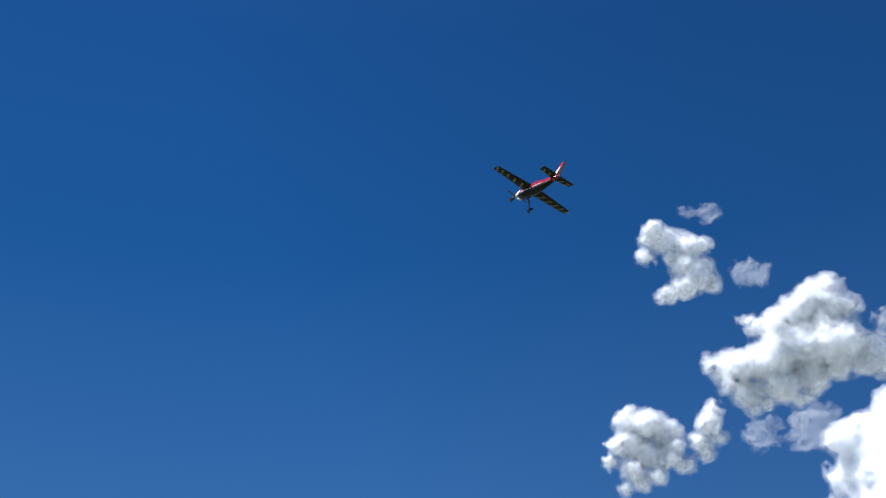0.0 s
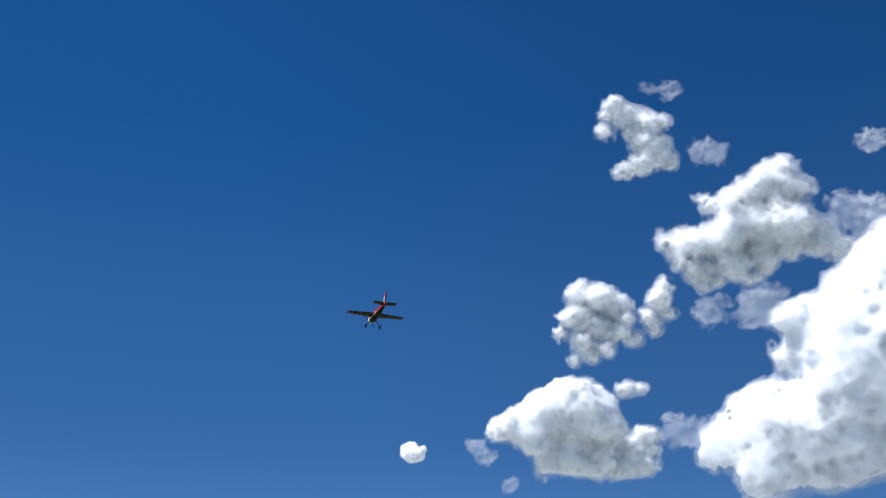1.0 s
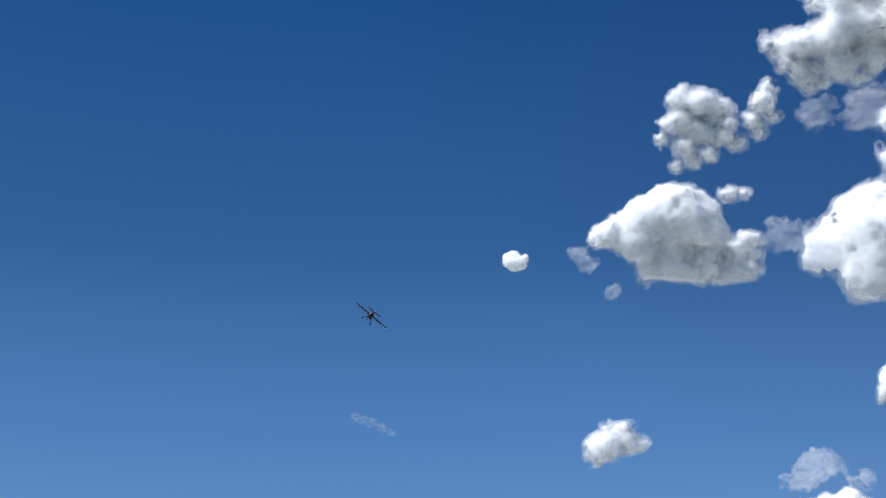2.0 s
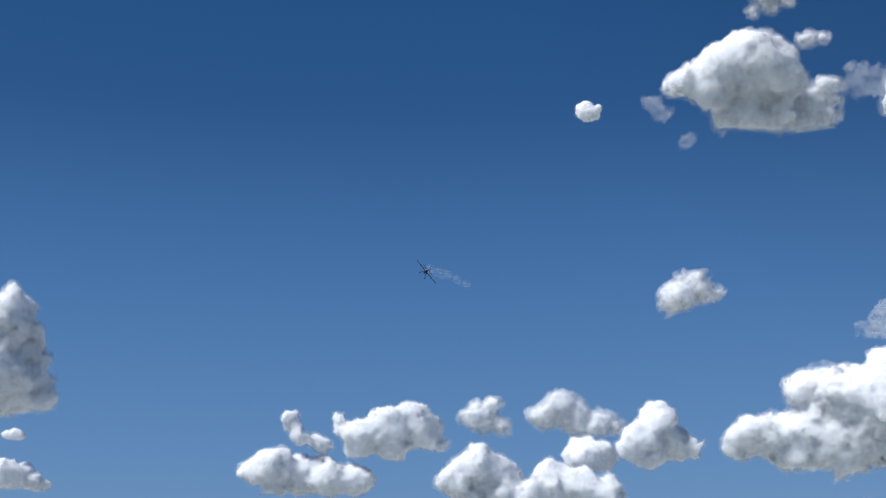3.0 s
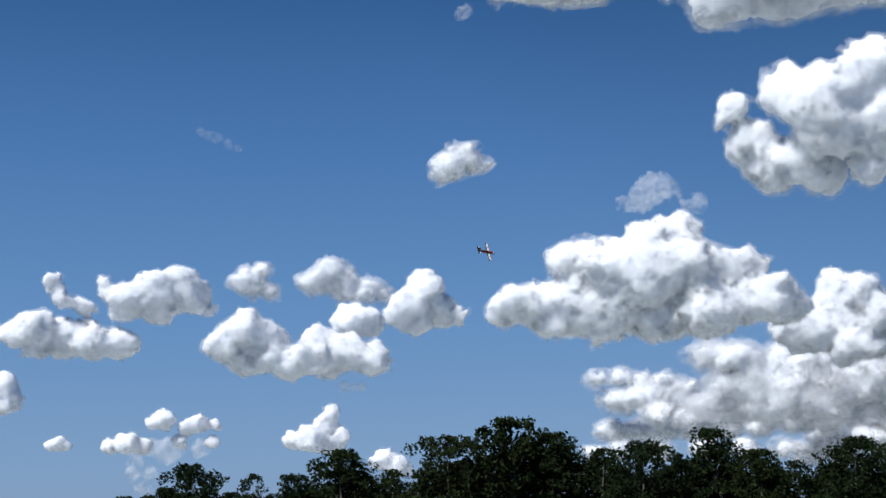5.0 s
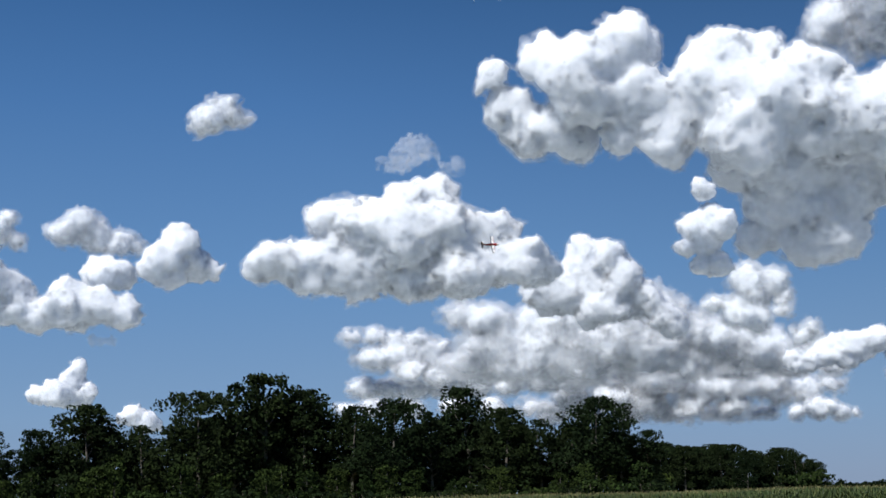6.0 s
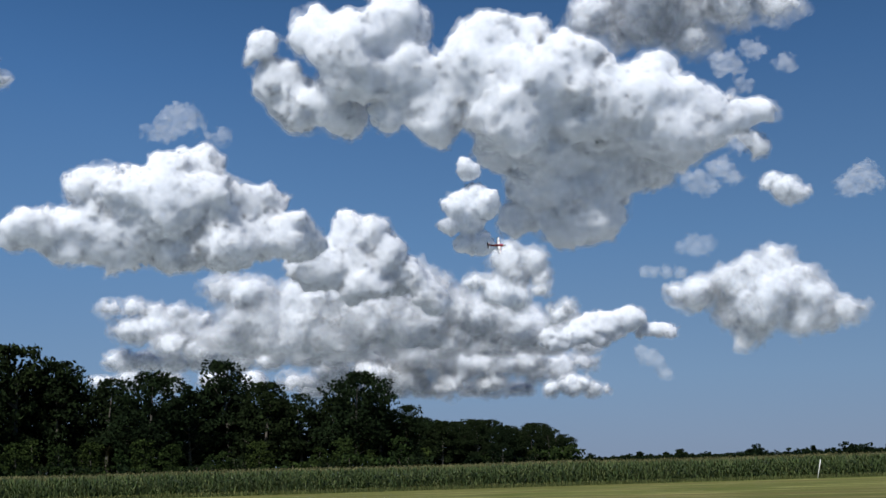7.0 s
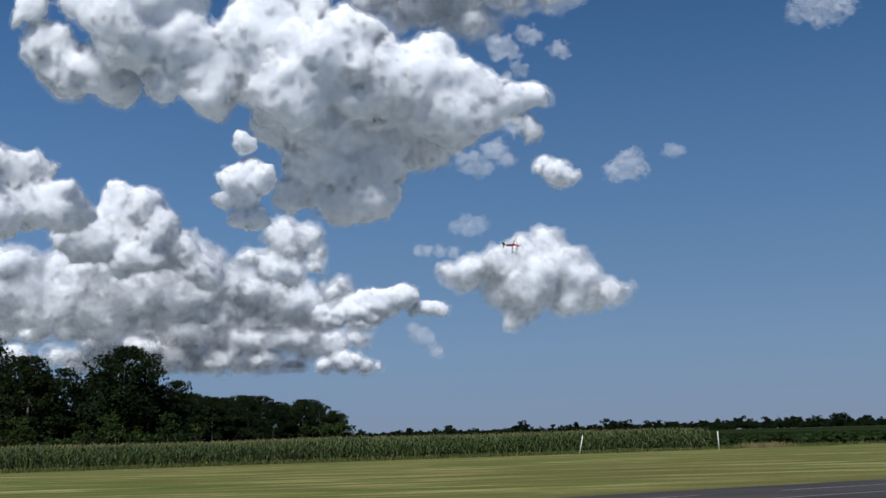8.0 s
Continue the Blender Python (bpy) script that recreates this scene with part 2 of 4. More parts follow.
    for kind, level, clear in shells:
        shifted = (field if kind == "core" else loose) - level
        if not (shifted > 0).any():
            continue
        v, q = surface_net(shifted, lo, step)
        mat = CLOUD_CORE if kind == "core" else layer_material(clear, max(0.02, 2.2 / big))
        for vs, qs in islands(v, q, 80):
            me = quads_mesh(kind, vs, qs)
            link(kind, me, mat, ob)
            # light falls by the broad form of the cloud more than by its small billows
            cell = np.clip(np.rint((vs - lo) / step).astype(int), 0, dims - 1)
            broad = -slope[cell[:, 0], cell[:, 1], cell[:, 2]]
            broad /= np.linalg.norm(broad, axis=1)[:, None] + 1e-9
            fine = np.empty(len(vs) * 3, np.float32)
            me.vertices.foreach_get("normal", fine)
            form = broad * 0.66 + fine.reshape(-1, 3) * 0.34
            form /= np.linalg.norm(form, axis=1)[:, None] + 1e-9
            me.normals_split_custom_set_from_vertices(form)
    return ob


# ---- ground ----
def grass_material():
    """Mown grass round the runway; farther off a patchwork of dull crops; past 1150 m pale ground that throws light up
    onto the clouds.
    """
    m, n, l, p = material("mown_grass", (0.078, 0.091, 0.026), 0.9, 0, 0.15)
    turn = (0, 0, radians(-19.4))
    fine = noise_node(n, l, 5.0, 6, 0.75)
    band = noise_node(n, l, 0.5, 5, 0.62, stretch=(0.2, 1.0, 1.0))
    broken = noise_node(n, l, 0.22, 5, 0.7, stretch=(0.5, 1.0, 1.0))
    patch = noise_node(n, l, 0.11, 5, 0.65, stretch=(0.35, 1.0, 1.0))
    for node in n:
        if node.bl_idname == "ShaderNodeMapping":
            node.inputs["Rotation"].default_value = turn
    c = ramp(n, l, band, [(0.36, (0.078, 0.1092, 0.0182)), (0.50, (0.1248, 0.1508, 0.0299)), (0.62, (0.377, 0.351, 0.13))])
    c = mixed(n, l, ramp(n, l, broken, [(0.36, (0.9, 0.9, 0.9)), (0.52, (0, 0, 0))]), c, (0.117, 0.1378, 0.0286))
    c = mixed(n, l, ramp(n, l, patch, [(0.42, (0, 0, 0)), (0.66, (0.7, 0.7, 0.7))]), c, (0.1794, 0.1404, 0.052))
    c = mixed(n, l, 0.7, c, ramp(n, l, fine, [(0.3, (0.55, 0.55, 0.55)), (0.72, (1.3, 1.3, 1.3))]), "MULTIPLY")
    # unseen far ground, kept pale grey to reflect sunlight onto the cloud undersides
    pale_bounce = ramp(n, l, noise_node(n, l, 0.004, 3), [(0.42, (0.286, 0.325, 0.312)), (0.5, (0.39, 0.416, 0.403)), (0.6, (0.468, 0.481, 0.468))])
    crops = ramp(n, l, noise_node(n, l, 0.012, 3), [(0.4, (0.0286, 0.0442, 0.0156)), (0.6, (0.0455, 0.0624, 0.0234))])
    far = n.new("ShaderNodeVectorMath")
    far.operation = "LENGTH"
    tc = n.new("ShaderNodeTexCoord")
    l.new(tc.outputs["Object"], far.inputs[0])
    r = n.new("ShaderNodeMapRange")
    r.inputs["From Min"].default_value, r.inputs["From Max"].default_value = 190, 240
    l.new(far.outputs["Value"], r.inputs["Value"])
    # the pale reflecting ground starts behind the far treeline
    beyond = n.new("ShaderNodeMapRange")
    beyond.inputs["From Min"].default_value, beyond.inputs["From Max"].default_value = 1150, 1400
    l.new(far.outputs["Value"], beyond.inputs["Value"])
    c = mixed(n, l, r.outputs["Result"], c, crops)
    l.new(mixed(n, l, beyond.outputs["Result"], c, pale_bounce), p.inputs["Base Color"])
    bump(n, l, p, fine, 0.8, 0.08)
    return m


def ground():
    bm = bmesh.new()
    bmesh.ops.create_grid(bm, x_segments=28, y_segments=28, size=14000)
    return tagged(part("ground", bm, grass_material()), "mown green-yellow airfield grass, then dark crops and pale light-bouncing ground to the horizon", "grass", kind="structure")


ground()

# ---- clouds in the sky ----
cloud("ragged_cloud", "small ragged bright white cumulus cloud in deep blue sky", 20.97, 35.63, 1900, 0.85, None, 0, 1.12,
      [(-24, 48, 13), (-35, 37, 9), (-43, 15, 11), (-12, 34, 16), (2, 27, 13), (20, 19, 16), (37, 21, 10), (-4, 10, 13), (10, -5, 19), (23, -22, 19), (7, -30, 17), (-17, -38, 12), (-29, -41, 8), (41, -34, 11), (36, -7, 11)])
cloud("wispy_cloud", "faint shred of torn white cloud", 19.64, 37.57, 1950, 0.35, None, 1, 1.3,
      [(17, -5, 11), (-2, 0, 6), (-17, 5, 5)])
cloud("wispy_cloud", "faint small puff of thin white cloud", 17.39, 34.65, 1950, 0.5, None, 2, 1.3,
      [(-11, 3, 14), (0, -7, 11), (12, 5, 6)])
cloud("wispy_cloud", "faint small puff of thin white cloud", 9.92, 33.94, 1950, 0.5, None, 3, 1.3,
      [(-2, -2, 13), (10, 0, 8), (-9, 3, 6)])
cloud("ragged_cloud", "large ragged white cumulus cloud with torn edges", 16.05, 31.42, 2000, 0.85, None, 4, 1.12,
      [(54, 74, 18), (33, 64, 20), (8, 47, 21), (-21, 31, 23), (-54, 41, 13), (-64, 53, 7), (53, 45, 26), (81, 44, 11), (7, 4, 34), (-38, -7, 30), (-103, -11, 20), (-123, 1, 10), (-75, -11, 21), (53, -4, 31), (89, -30, 25), (112, -46, 15), (-81, -47, 21), (-33, -46, 23), (8, -41, 23), (47, -39, 18), (-81, -71, 10), (-99, -33, 13), (-13, -70, 11), (-60, -66, 11)])
cloud("wispy_cloud", "torn white cloud fragment with wispy edges", 11.13, 31.11, 2050, 0.55, None, 5, 1.3,
      [(12, -7, 24), (-15, 13, 17), (-30, -2, 12), (1, 16, 13), (25, -22, 18)])
cloud("wispy_cloud", "torn thin white cloud fragment", 17.07, 28.27, 2050, 0.5, None, 6, 1.3,
      [(28, -1, 22), (6, -16, 15), (50, 8, 12), (-49, -2, 15), (-35, 8, 10)])
cloud("ragged_cloud", "mottled white cumulus puff with ragged rim", 22.94, 28.18, 2000, 0.8, None, 7, 1.12,
      [(-20, 39, 21), (-46, 47, 18), (2, 23, 20), (-47, 16, 18), (-25, -3, 18), (3, -9, 16), (-47, -21, 16), (-65, 14, 13), (-78, -6, 10), (-41, -40, 11), (-15, -32, 13), (-62, -48, 7), (64, 30, 16), (73, 47, 11), (49, 3, 13), (55, -10, 10), (77, 8, 10), (22, -23, 11), (16, 2, 10)])
cloud("dome_cloud", "dome-topped bright white cumulus cloud with grey flat base", 26.16, 23.65, 2100, 1, -56, 8, 1.12,
      [(18, 42, 47), (-25, 30, 36), (-64, 24, 24), (-81, 24, 14), (56, 34, 40), (14, -10, 45), (-27, 9, 29), (-9, -38, 26), (28, -45, 26), (56, -21, 31), (83, 11, 22)])
cloud("wispy_cloud", "torn grey-white skirt of a cumulus cloud", 23.04, 23.88, 2150, 0.8, -73, 9, 1.3,
      [(1, -34, 23), (33, -16, 18), (24, -55, 18), (-10, -58, 19), (-18, -7, 16), (35, -37, 14), (10, 60, 11), (32, 58, 8), (-45, -57, 18)])
cloud("wispy_cloud", "thin torn white cloud scrap", 20.19, 23.69, 2150, 0.5, None, 10, 1.3,
      [(-13, -5, 18), (3, -11, 14), (21, -3, 9), (-20, 13, 11)])
cloud("wispy_cloud", "thin small streak of white cloud", 29.55, 23.40, 2150, 0.5, None, 11, 1.3,
      [(-1, 4, 12), (6, -10, 11), (-6, 10, 7)])
cloud("small_cloud", "tiny white cumulus puff", 32.34, 23.39, 2150, 0.9, None, 12, 1.12,
      [(-10, 0, 15), (-1, -4, 11), (10, 4, 6)])
cloud("wispy_cloud", "tiny faint cloud scrap", 28.39, 21.97, 2150, 0.4, None, 13, 1.3,
      [(4, -1, 10), (-4, 1, 5)])
cloud("towering_cloud", "huge brilliant white cumulus cloud with grey underside", 13.49, 25.38, 2900, 1, -231, 14, 1.12,
      [(-50, 92, 57), (29, 96, 69), (126, 148, 78), (208, 168, 107), (-29, 25, 78), (66, -2, 119), (176, 2, 155), (-160, -70, 55), (-226, -118, 52), (-251, -131, 29), (-118, -122, 83), (-2, -128, 107), (-146, -181, 59), (-36, -191, 71), (64, -184, 95), (188, -157, 143), (-77, 132, 26), (-179, -49, 31), (-98, -45, 31)])
cloud("towering_cloud", "tall bright white cumulus cloud with grey flat base", 57.86, 13.02, 3000, 1, -138, 15, 1.12,
      [(54, 91, 37), (79, 58, 27), (68, 24, 37), (98, -3, 20), (90, -45, 32), (115, -81, 25), (64, -70, 49), (16, -26, 74), (-36, -64, 86), (21, 56, 49), (-99, -90, 74), (-22, 30, 49)])
cloud("small_cloud", "small low white cumulus puff", 56.53, 9.81, 3600, 0.9, None, 16, 1.12,
      [(3, 2, 15), (16, -1, 10), (-16, 0, 13)])
cloud("small_cloud", "low white cumulus cloud with grey base", 56.32, 8.09, 3600, 1, -27, 17, 1.12,
      [(10, 7, 32), (-27, 10, 38), (43, -4, 21), (68, -8, 13), (-66, -5, 35)])
cloud("long_cloud", "long white cumulus cloud with an upcurled tail", 42.37, 10.28, 3200, 1, -62, 18, 1.2,
      [(-175, 34, 16), (-166, 12, 17), (-149, -14, 20), (-108, -28, 24), (-47, 10, 21), (-57, 32, 12), (-12, -9, 37), (53, 7, 47), (111, 12, 50), (60, -26, 39), (-18, -35, 29), (148, -16, 26), (177, -29, 13)])
cloud("long_cloud", "low elongated white cumulus cloud with grey base", 44.67, 8.51, 3200, 1, -45, 19, 1.2,
      [(-82, 24, 41), (-122, 10, 29), (-18, 1, 41), (40, -4, 41), (98, -6, 34), (-81, -25, 24), (123, -11, 16)])
cloud("small_cloud", "small ragged white cumulus puff", 37.33, 10.94, 3200, 0.8, -46, 20, 1.12,
      [(-9, -4, 34), (18, 24, 18), (-37, -4, 21), (37, -25, 21), (-24, 19, 16)])
cloud("long_cloud", "hazy white cumulus cloud with sloping top", 33.55, 10.82, 3300, 0.8, -50, 21, 1.2,
      [(-36, 29, 30), (-67, 7, 35), (0, -1, 38), (53, -19, 32), (93, -30, 19), (-94, 1, 16)])
cloud("long_cloud", "bright white peaked cumulus cloud with grey base", 29.92, 10.00, 3200, 1, -80, 22, 1.2,
      [(-17, 29, 38), (-48, -9, 42), (11, -16, 37), (-78, -36, 29), (56, -28, 17), (-33, -51, 29), (-25, 53, 21), (75, -26, 9)])
cloud("small_cloud", "rounded white cumulus puff between larger clouds", 33.11, 9.39, 3250, 0.9, -48, 23, 1.12,
      [(0, -7, 40), (35, -11, 35), (-36, -12, 21), (-13, 14, 24)])
cloud("long_cloud", "wide white cumulus cloud with a grey scalloped base", 35.47, 8.36, 3150, 1, -87, 24, 1.2,
      [(-123, 25, 44), (-162, -3, 40), (-78, 9, 41), (-60, -32, 39), (-117, -39, 39), (44, 10, 28), (41, -22, 46), (105, -20, 46), (158, -38, 36), (-21, -46, 39), (68, -60, 28), (-185, -2, 21), (184, -49, 15), (-120, 61, 21)])
cloud("small_cloud", "tiny grey-white cloud scrap", 33.30, 6.57, 3150, 0.7, None, 25, 1.12,
      [(0, -1, 10), (-19, 1, 10), (19, -1, 9)])
cloud("small_cloud", "small bright white star-shaped cumulus puff", 28.50, 15.69, 2700, 0.85, -42, 26, 1.12,
      [(2, 13, 24), (-25, -4, 29), (23, 0, 22), (47, -1, 13), (-48, -14, 13), (-17, 32, 11), (19, 25, 11), (-43, -29, 9)])
cloud("wispy_cloud", "thin ragged grey-white cloud shred", 20.11, 13.94, 2700, 0.6, None, 27, 1.3,
      [(-6, 16, 24), (-25, 6, 20), (-39, -6, 15), (-66, -10, 8), (19, 10, 11), (63, -17, 9)])
cloud("wispy_cloud", "thin curved streak of faint cloud", 38.91, 16.69, 2700, 0.22, None, 28, 1.3,
      [(-33, 15, 7), (-17, 10, 8), (0, 4, 7), (17, -7, 7), (33, -15, 6)])
cloud("small_cloud", "small low flat white cloud", 50.11, 6.29, 4100, 0.9, -19, 29, 1.12,
      [(-39, 1, 18), (0, 0, 20), (39, -1, 17)])
cloud("small_cloud", "small low white cumulus cloud", 47.71, 6.17, 4100, 0.9, None, 30, 1.12,
      [(32, 33, 34), (-9, -4, 34), (52, -4, 34), (8, -33, 29), (37, -28, 27), (-52, 12, 17)])
cloud("small_cloud", "small low white cumulus cloud", 50.65, 4.42, 4200, 0.9, None, 31, 1.12,
      [(13, 20, 31), (-36, 0, 31), (65, 8, 28), (-64, -20, 24), (-1, -16, 28)])
cloud("small_cloud", "tiny low white cloud", 45.03, 4.31, 4300, 0.9, None, 32, 1.12,
      [(-3, 3, 23), (-24, -1, 16), (24, -3, 14)])
cloud("small_cloud", "low cluster of small white cloud puffs", 41.01, 4.75, 4300, 0.9, None, 33, 1.12,
      [(3, 39, 33), (107, 25, 30), (156, 18, 19), (69, 17, 21), (52, -26, 23), (-103, -32, 32), (-60, -39, 25), (-154, -38, 23), (147, -30, 19), (-24, 33, 21)])
cloud("small_cloud", "low white cumulus cloud with peaked top", 34.78, 4.87, 4200, 0.95, -72, 34, 1.12,
      [(41, 41, 26), (28, 8, 34), (-18, -25, 41), (-75, -37, 28), (73, -20, 22), (53, -39, 31), (10, -42, 34)])
cloud("small_cloud", "tiny low white cloud", 31.74, 3.37, 4300, 0.9, None, 35, 1.12,
      [(-17, 13, 35), (26, -5, 32), (-51, 5, 21), (52, -14, 21)])
cloud("small_cloud", "low hazy white cloud bits", 40.82, 3.36, 4400, 0.7, None, 36, 1.12,
      [(-95, 39, 18), (-102, -12, 18), (-45, -9, 13), (-68, -63, 16), (2, 55, 32), (-39, 64, 22), (102, 58, 20)])
cloud("great_cloud", "great white cumulus cloud with shaded grey base", 20.95, 10.59, 3000, 1, -135, 37, 1.12,
      [(-283, -33, 38), (-312, -59, 25), (-234, -44, 49), (-121, 26, 61), (-157, 46, 39), (-71, 42, 52), (16, 72, 54), (78, 86, 49), (-5, 9, 71), (-68, -38, 69), (-160, -47, 57), (88, 18, 61), (158, 22, 44), (210, 38, 30), (134, -57, 69), (219, -47, 57), (268, -49, 44), (35, -84, 57), (-88, -86, 44), (-211, -82, 37), (303, -75, 32), (246, 25, 20)])
cloud("great_cloud", "tall bright white cumulus tower", 12.11, 8.38, 3500, 1, -146, 38, 1.12,
      [(-55, 55, 66), (-12, 78, 49), (-93, 5, 66), (12, 20, 52), (-156, -5, 60), (35, -37, 55), (80, -23, 32), (108, -66, 40), (146, -98, 40), (-34, -47, 57), (-73, 96, 32)])
cloud("cloud_bank", "broken bank of small grey and white cumulus heads", 11.74, 6.52, 3900, 0.86, -138, 39, 1.6,
      [(-455, 58, 42), (-376, 45, 48), (-266, 30, 54), (-155, 31, 61), (-75, 42, 58), (20, 23, 61), (101, 57, 48), (94, 86, 32), (156, 4, 54), (227, -21, 54), (307, -39, 58), (387, -65, 58), (459, -75, 48), (-60, -23, 64), (-219, -35, 64), (-362, -31, 64), (51, -57, 64), (-141, -84, 58), (-300, -80, 54), (-442, -77, 42), (178, -92, 54)])
cloud("cloud_bank", "bright curling arm of cumulus cloud", 2.48, 5.51, 3800, 0.95, -65, 40, 1.6,
      [(-112, -20, 37), (-58, -16, 40), (-4, 2, 37), (43, 20, 31), (67, 34, 16), (110, -18, 25), (148, -17, 19), (-152, -31, 31), (-36, -36, 28)])
cloud("cloud_bank", "low flat layers of pale cumulus cloud", 20.97, 6.04, 4200, 0.86, -65, 41, 1.6,
      [(-156, 45, 24), (-79, 45, 26), (-25, 40, 22), (-8, -14, 48), (75, -28, 45), (-82, -27, 41), (158, -46, 34), (41, 36, 24), (-115, -13, 24), (100, 2, 34)])
cloud("cloud_bank", "low flat layer of pale cloud near the horizon", 18.40, 4.70, 4300, 0.86, -51, 42, 1.6,
      [(-318, -15, 32), (-242, -20, 32), (-158, -21, 32), (-73, -19, 32), (30, -20, 32), (134, -15, 32), (238, -10, 32), (325, -11, 32), (82, 22, 28), (-4, 11, 25)])
cloud("cloud_bank", "hazy grey cloud mass near the horizon", 9.68, 4.13, 4400, 0.86, -102, 43, 1.6,
      [(-246, 69, 54), (-138, 49, 58), (-31, 28, 54), (-212, -21, 47), (-104, -42, 47), (77, 7, 54), (184, 4, 54), (292, 1, 50), (39, -64, 40), (164, -67, 36), (-337, -18, 40), (-472, -41, 22), (382, -19, 40), (-428, -51, 22), (472, -4, 25)])
cloud("cloud_bank", "long low bank of pale cloud over the trees", 15.01, 3.38, 4480, 0.86, -42, 44, 1.6,
      [(-572, 32, 29), (-448, 22, 33), (-306, 26, 33), (-180, 18, 29), (18, -13, 29), (127, -15, 33), (255, -18, 33), (383, -25, 29), (530, -32, 26), (679, -28, 29), (-660, 27, 22)])
cloud("cloud_bank", "broken grey cumulus heads above the wood", 12.18, 4.95, 4100, 0.86, -33, 45, 1.6,
      [(-614, 19, 34), (-532, 0, 30), (-399, 10, 37), (-184, 5, 40), (-51, -45, 34), (353, -7, 40), (488, -11, 37), (623, -19, 24), (152, 43, 40), (320, 39, 37)])
cloud("small_cloud", "low hazy cream-white cloud", 3.90, 3.03, 4300, 0.75, -36, 46, 1.12,
      [(-28, 6, 35), (40, -10, 28), (-85, -9, 25), (15, 12, 25), (84, -11, 14)])
cloud("wispy_cloud", "small faint cloud scrap", 0.85, 3.91, 4200, 0.6, None, 47, 1.3,
      [(34, -35, 15), (25, -23, 10), (-10, 17, 21), (-34, 35, 15), (14, 3, 14)])
cloud("great_cloud", "vast billowing white cumulus cloud, grey beneath", 6.03, 15.48, 2600, 1, -335, 48, 1.12,
      [(-469, 94, 28), (-486, 79, 17), (-452, 25, 43), (-411, -17, 45), (-358, -22, 40), (-377, 116, 43), (-309, 98, 60), (-233, 115, 66), (-291, 34, 60), (-205, 35, 62), (-144, -20, 55), (-156, -57, 43), (-44, 101, 49), (19, 88, 45), (-57, 39, 70), (38, 25, 70), (97, 53, 49), (110, -20, 81), (-18, -47, 70), (237, 16, 45), (214, -46, 79), (298, -39, 53), (350, -67, 47), (412, -70, 36), (454, -56, 28), (479, -73, 15), (442, -124, 26), (286, -101, 60), (-327, -44, 38), (-241, -48, 32),
       (42, -122, 79, 65), (127, -112, 81, 65), (210, -121, 64, 65), (39, -197, 58, 65), (102, -210, 60, 100), (4, -248, 43, 65), (78, -262, 44, 65), (166, -182, 55, 65), (142, -255, 43, 65), (251, -165, 41, 65), (303, -146, 32, 65), (-42, -108, 47, 65)])
cloud("small_cloud", "bright cumulus knot under a larger cloud", 8.28, 10.66, 2330, 1, None, 50, 1.12,
      [(1, 62, 17), (9, 14, 23), (-19, 3, 23), (32, 2, 21), (3, -26, 23), (-33, -32, 15), (-5, -62, 19), (19, -63, 21)])
cloud("great_cloud", "ragged white cloud column under a larger cloud", 6.16, 7.19, 2500, 0.85, None, 51, 1.12,
      [(-21, 50, 29), (20, 50, 25), (-17, 21, 31), (34, 19, 18), (-44, -4, 27), (-8, -15, 27), (38, -6, 14), (-84, 13, 18), (62, -53, 18), (83, -39, 12)])
cloud("wispy_cloud", "torn cloud bits on the rim of a large cloud", -2.20, 11.89, 2380, 0.7, None, 52, 1.3,
      [(4, -8, 15), (22, -23, 10), (-39, -26, 14), (39, 35, 14), (-16, -37, 12)])
cloud("dark_cloud", "grey-bottomed torn cloud overhead", -1.29, 18.29, 2800, 0.85, None, 53, 1.12,
      [(-172, 1, 46), (-95, -17, 50), (-17, -1, 60), (83, 12, 50), (168, -12, 32), (200, -9, 18), (13, -65, 28), (34, -72, 14), (-207, -18, 23), (-142, -52, 25), (-69, 53, 69), (53, 64, 57)])
cloud("wispy_cloud", "small torn white cloud", -3.82, 15.70, 2700, 0.7, None, 54, 1.3,
      [(-47, 10, 19), (-26, 0, 11), (-62, 19, 10), (12, 30, 14), (-8, 35, 10), (63, 2, 13), (-18, -33, 11)])
cloud("side_cloud", "loose white cumulus cloud with torn grey underside", -3.97, 6.12, 2400, 0.85, None, 55, 1.12,
      [(12, 65, 26), (-24, 48, 30), (-71, 39, 26), (-120, 24, 30), (-158, 25, 16), (36, 33, 39), (-12, 7, 45), (71, 2, 35), (46, -30, 30), (-34, -40, 28), (125, -15, 22), (154, -17, 11), (-45, -63, 16), (-60, -5, 30), (87, -27, 24)])
cloud("wispy_cloud", "thin flat cloud streak", 0.29, 7.60, 2500, 0.6, None, 56, 1.3,
      [(-17, 3, 8), (8, 2, 9), (32, -4, 9), (-32, 2, 6)])
cloud("small_cloud", "small ragged white cumulus puff", -4.92, 10.66, 2400, 0.85, None, 57, 1.12,
      [(-4, 3, 21), (-22, 18, 15), (16, -6, 16), (6, -17, 12), (34, -3, 8), (-34, 12, 9)])
cloud("wispy_cloud", "small ragged faint grey-white cloud", -7.68, 10.95, 2400, 0.65, None, 58, 1.3,
      [(1, -9, 18), (12, 11, 12), (-22, -10, 10), (21, -7, 12)])
cloud("wispy_cloud", "faint thin scrap of cloud", -1.14, 8.59, 2400, 0.45, None, 59, 1.3,
      [(-2, 1, 14), (22, 3, 10), (-22, -3, 8)])
cloud("wispy_cloud", "faint thin scrap of cloud", -9.78, 11.33, 2400, 0.5, None, 60, 1.3,
      [(1, 0, 11), (-12, 3, 6), (12, -3, 6)])
cloud("wispy_cloud", "thin torn white cloud", -15.94, 16.46, 2500, 0.6, None, 61, 1.3,
      [(3, 4, 25), (-40, -1, 14), (40, 6, 18), (-26, 7, 14), (30, -14, 10)])


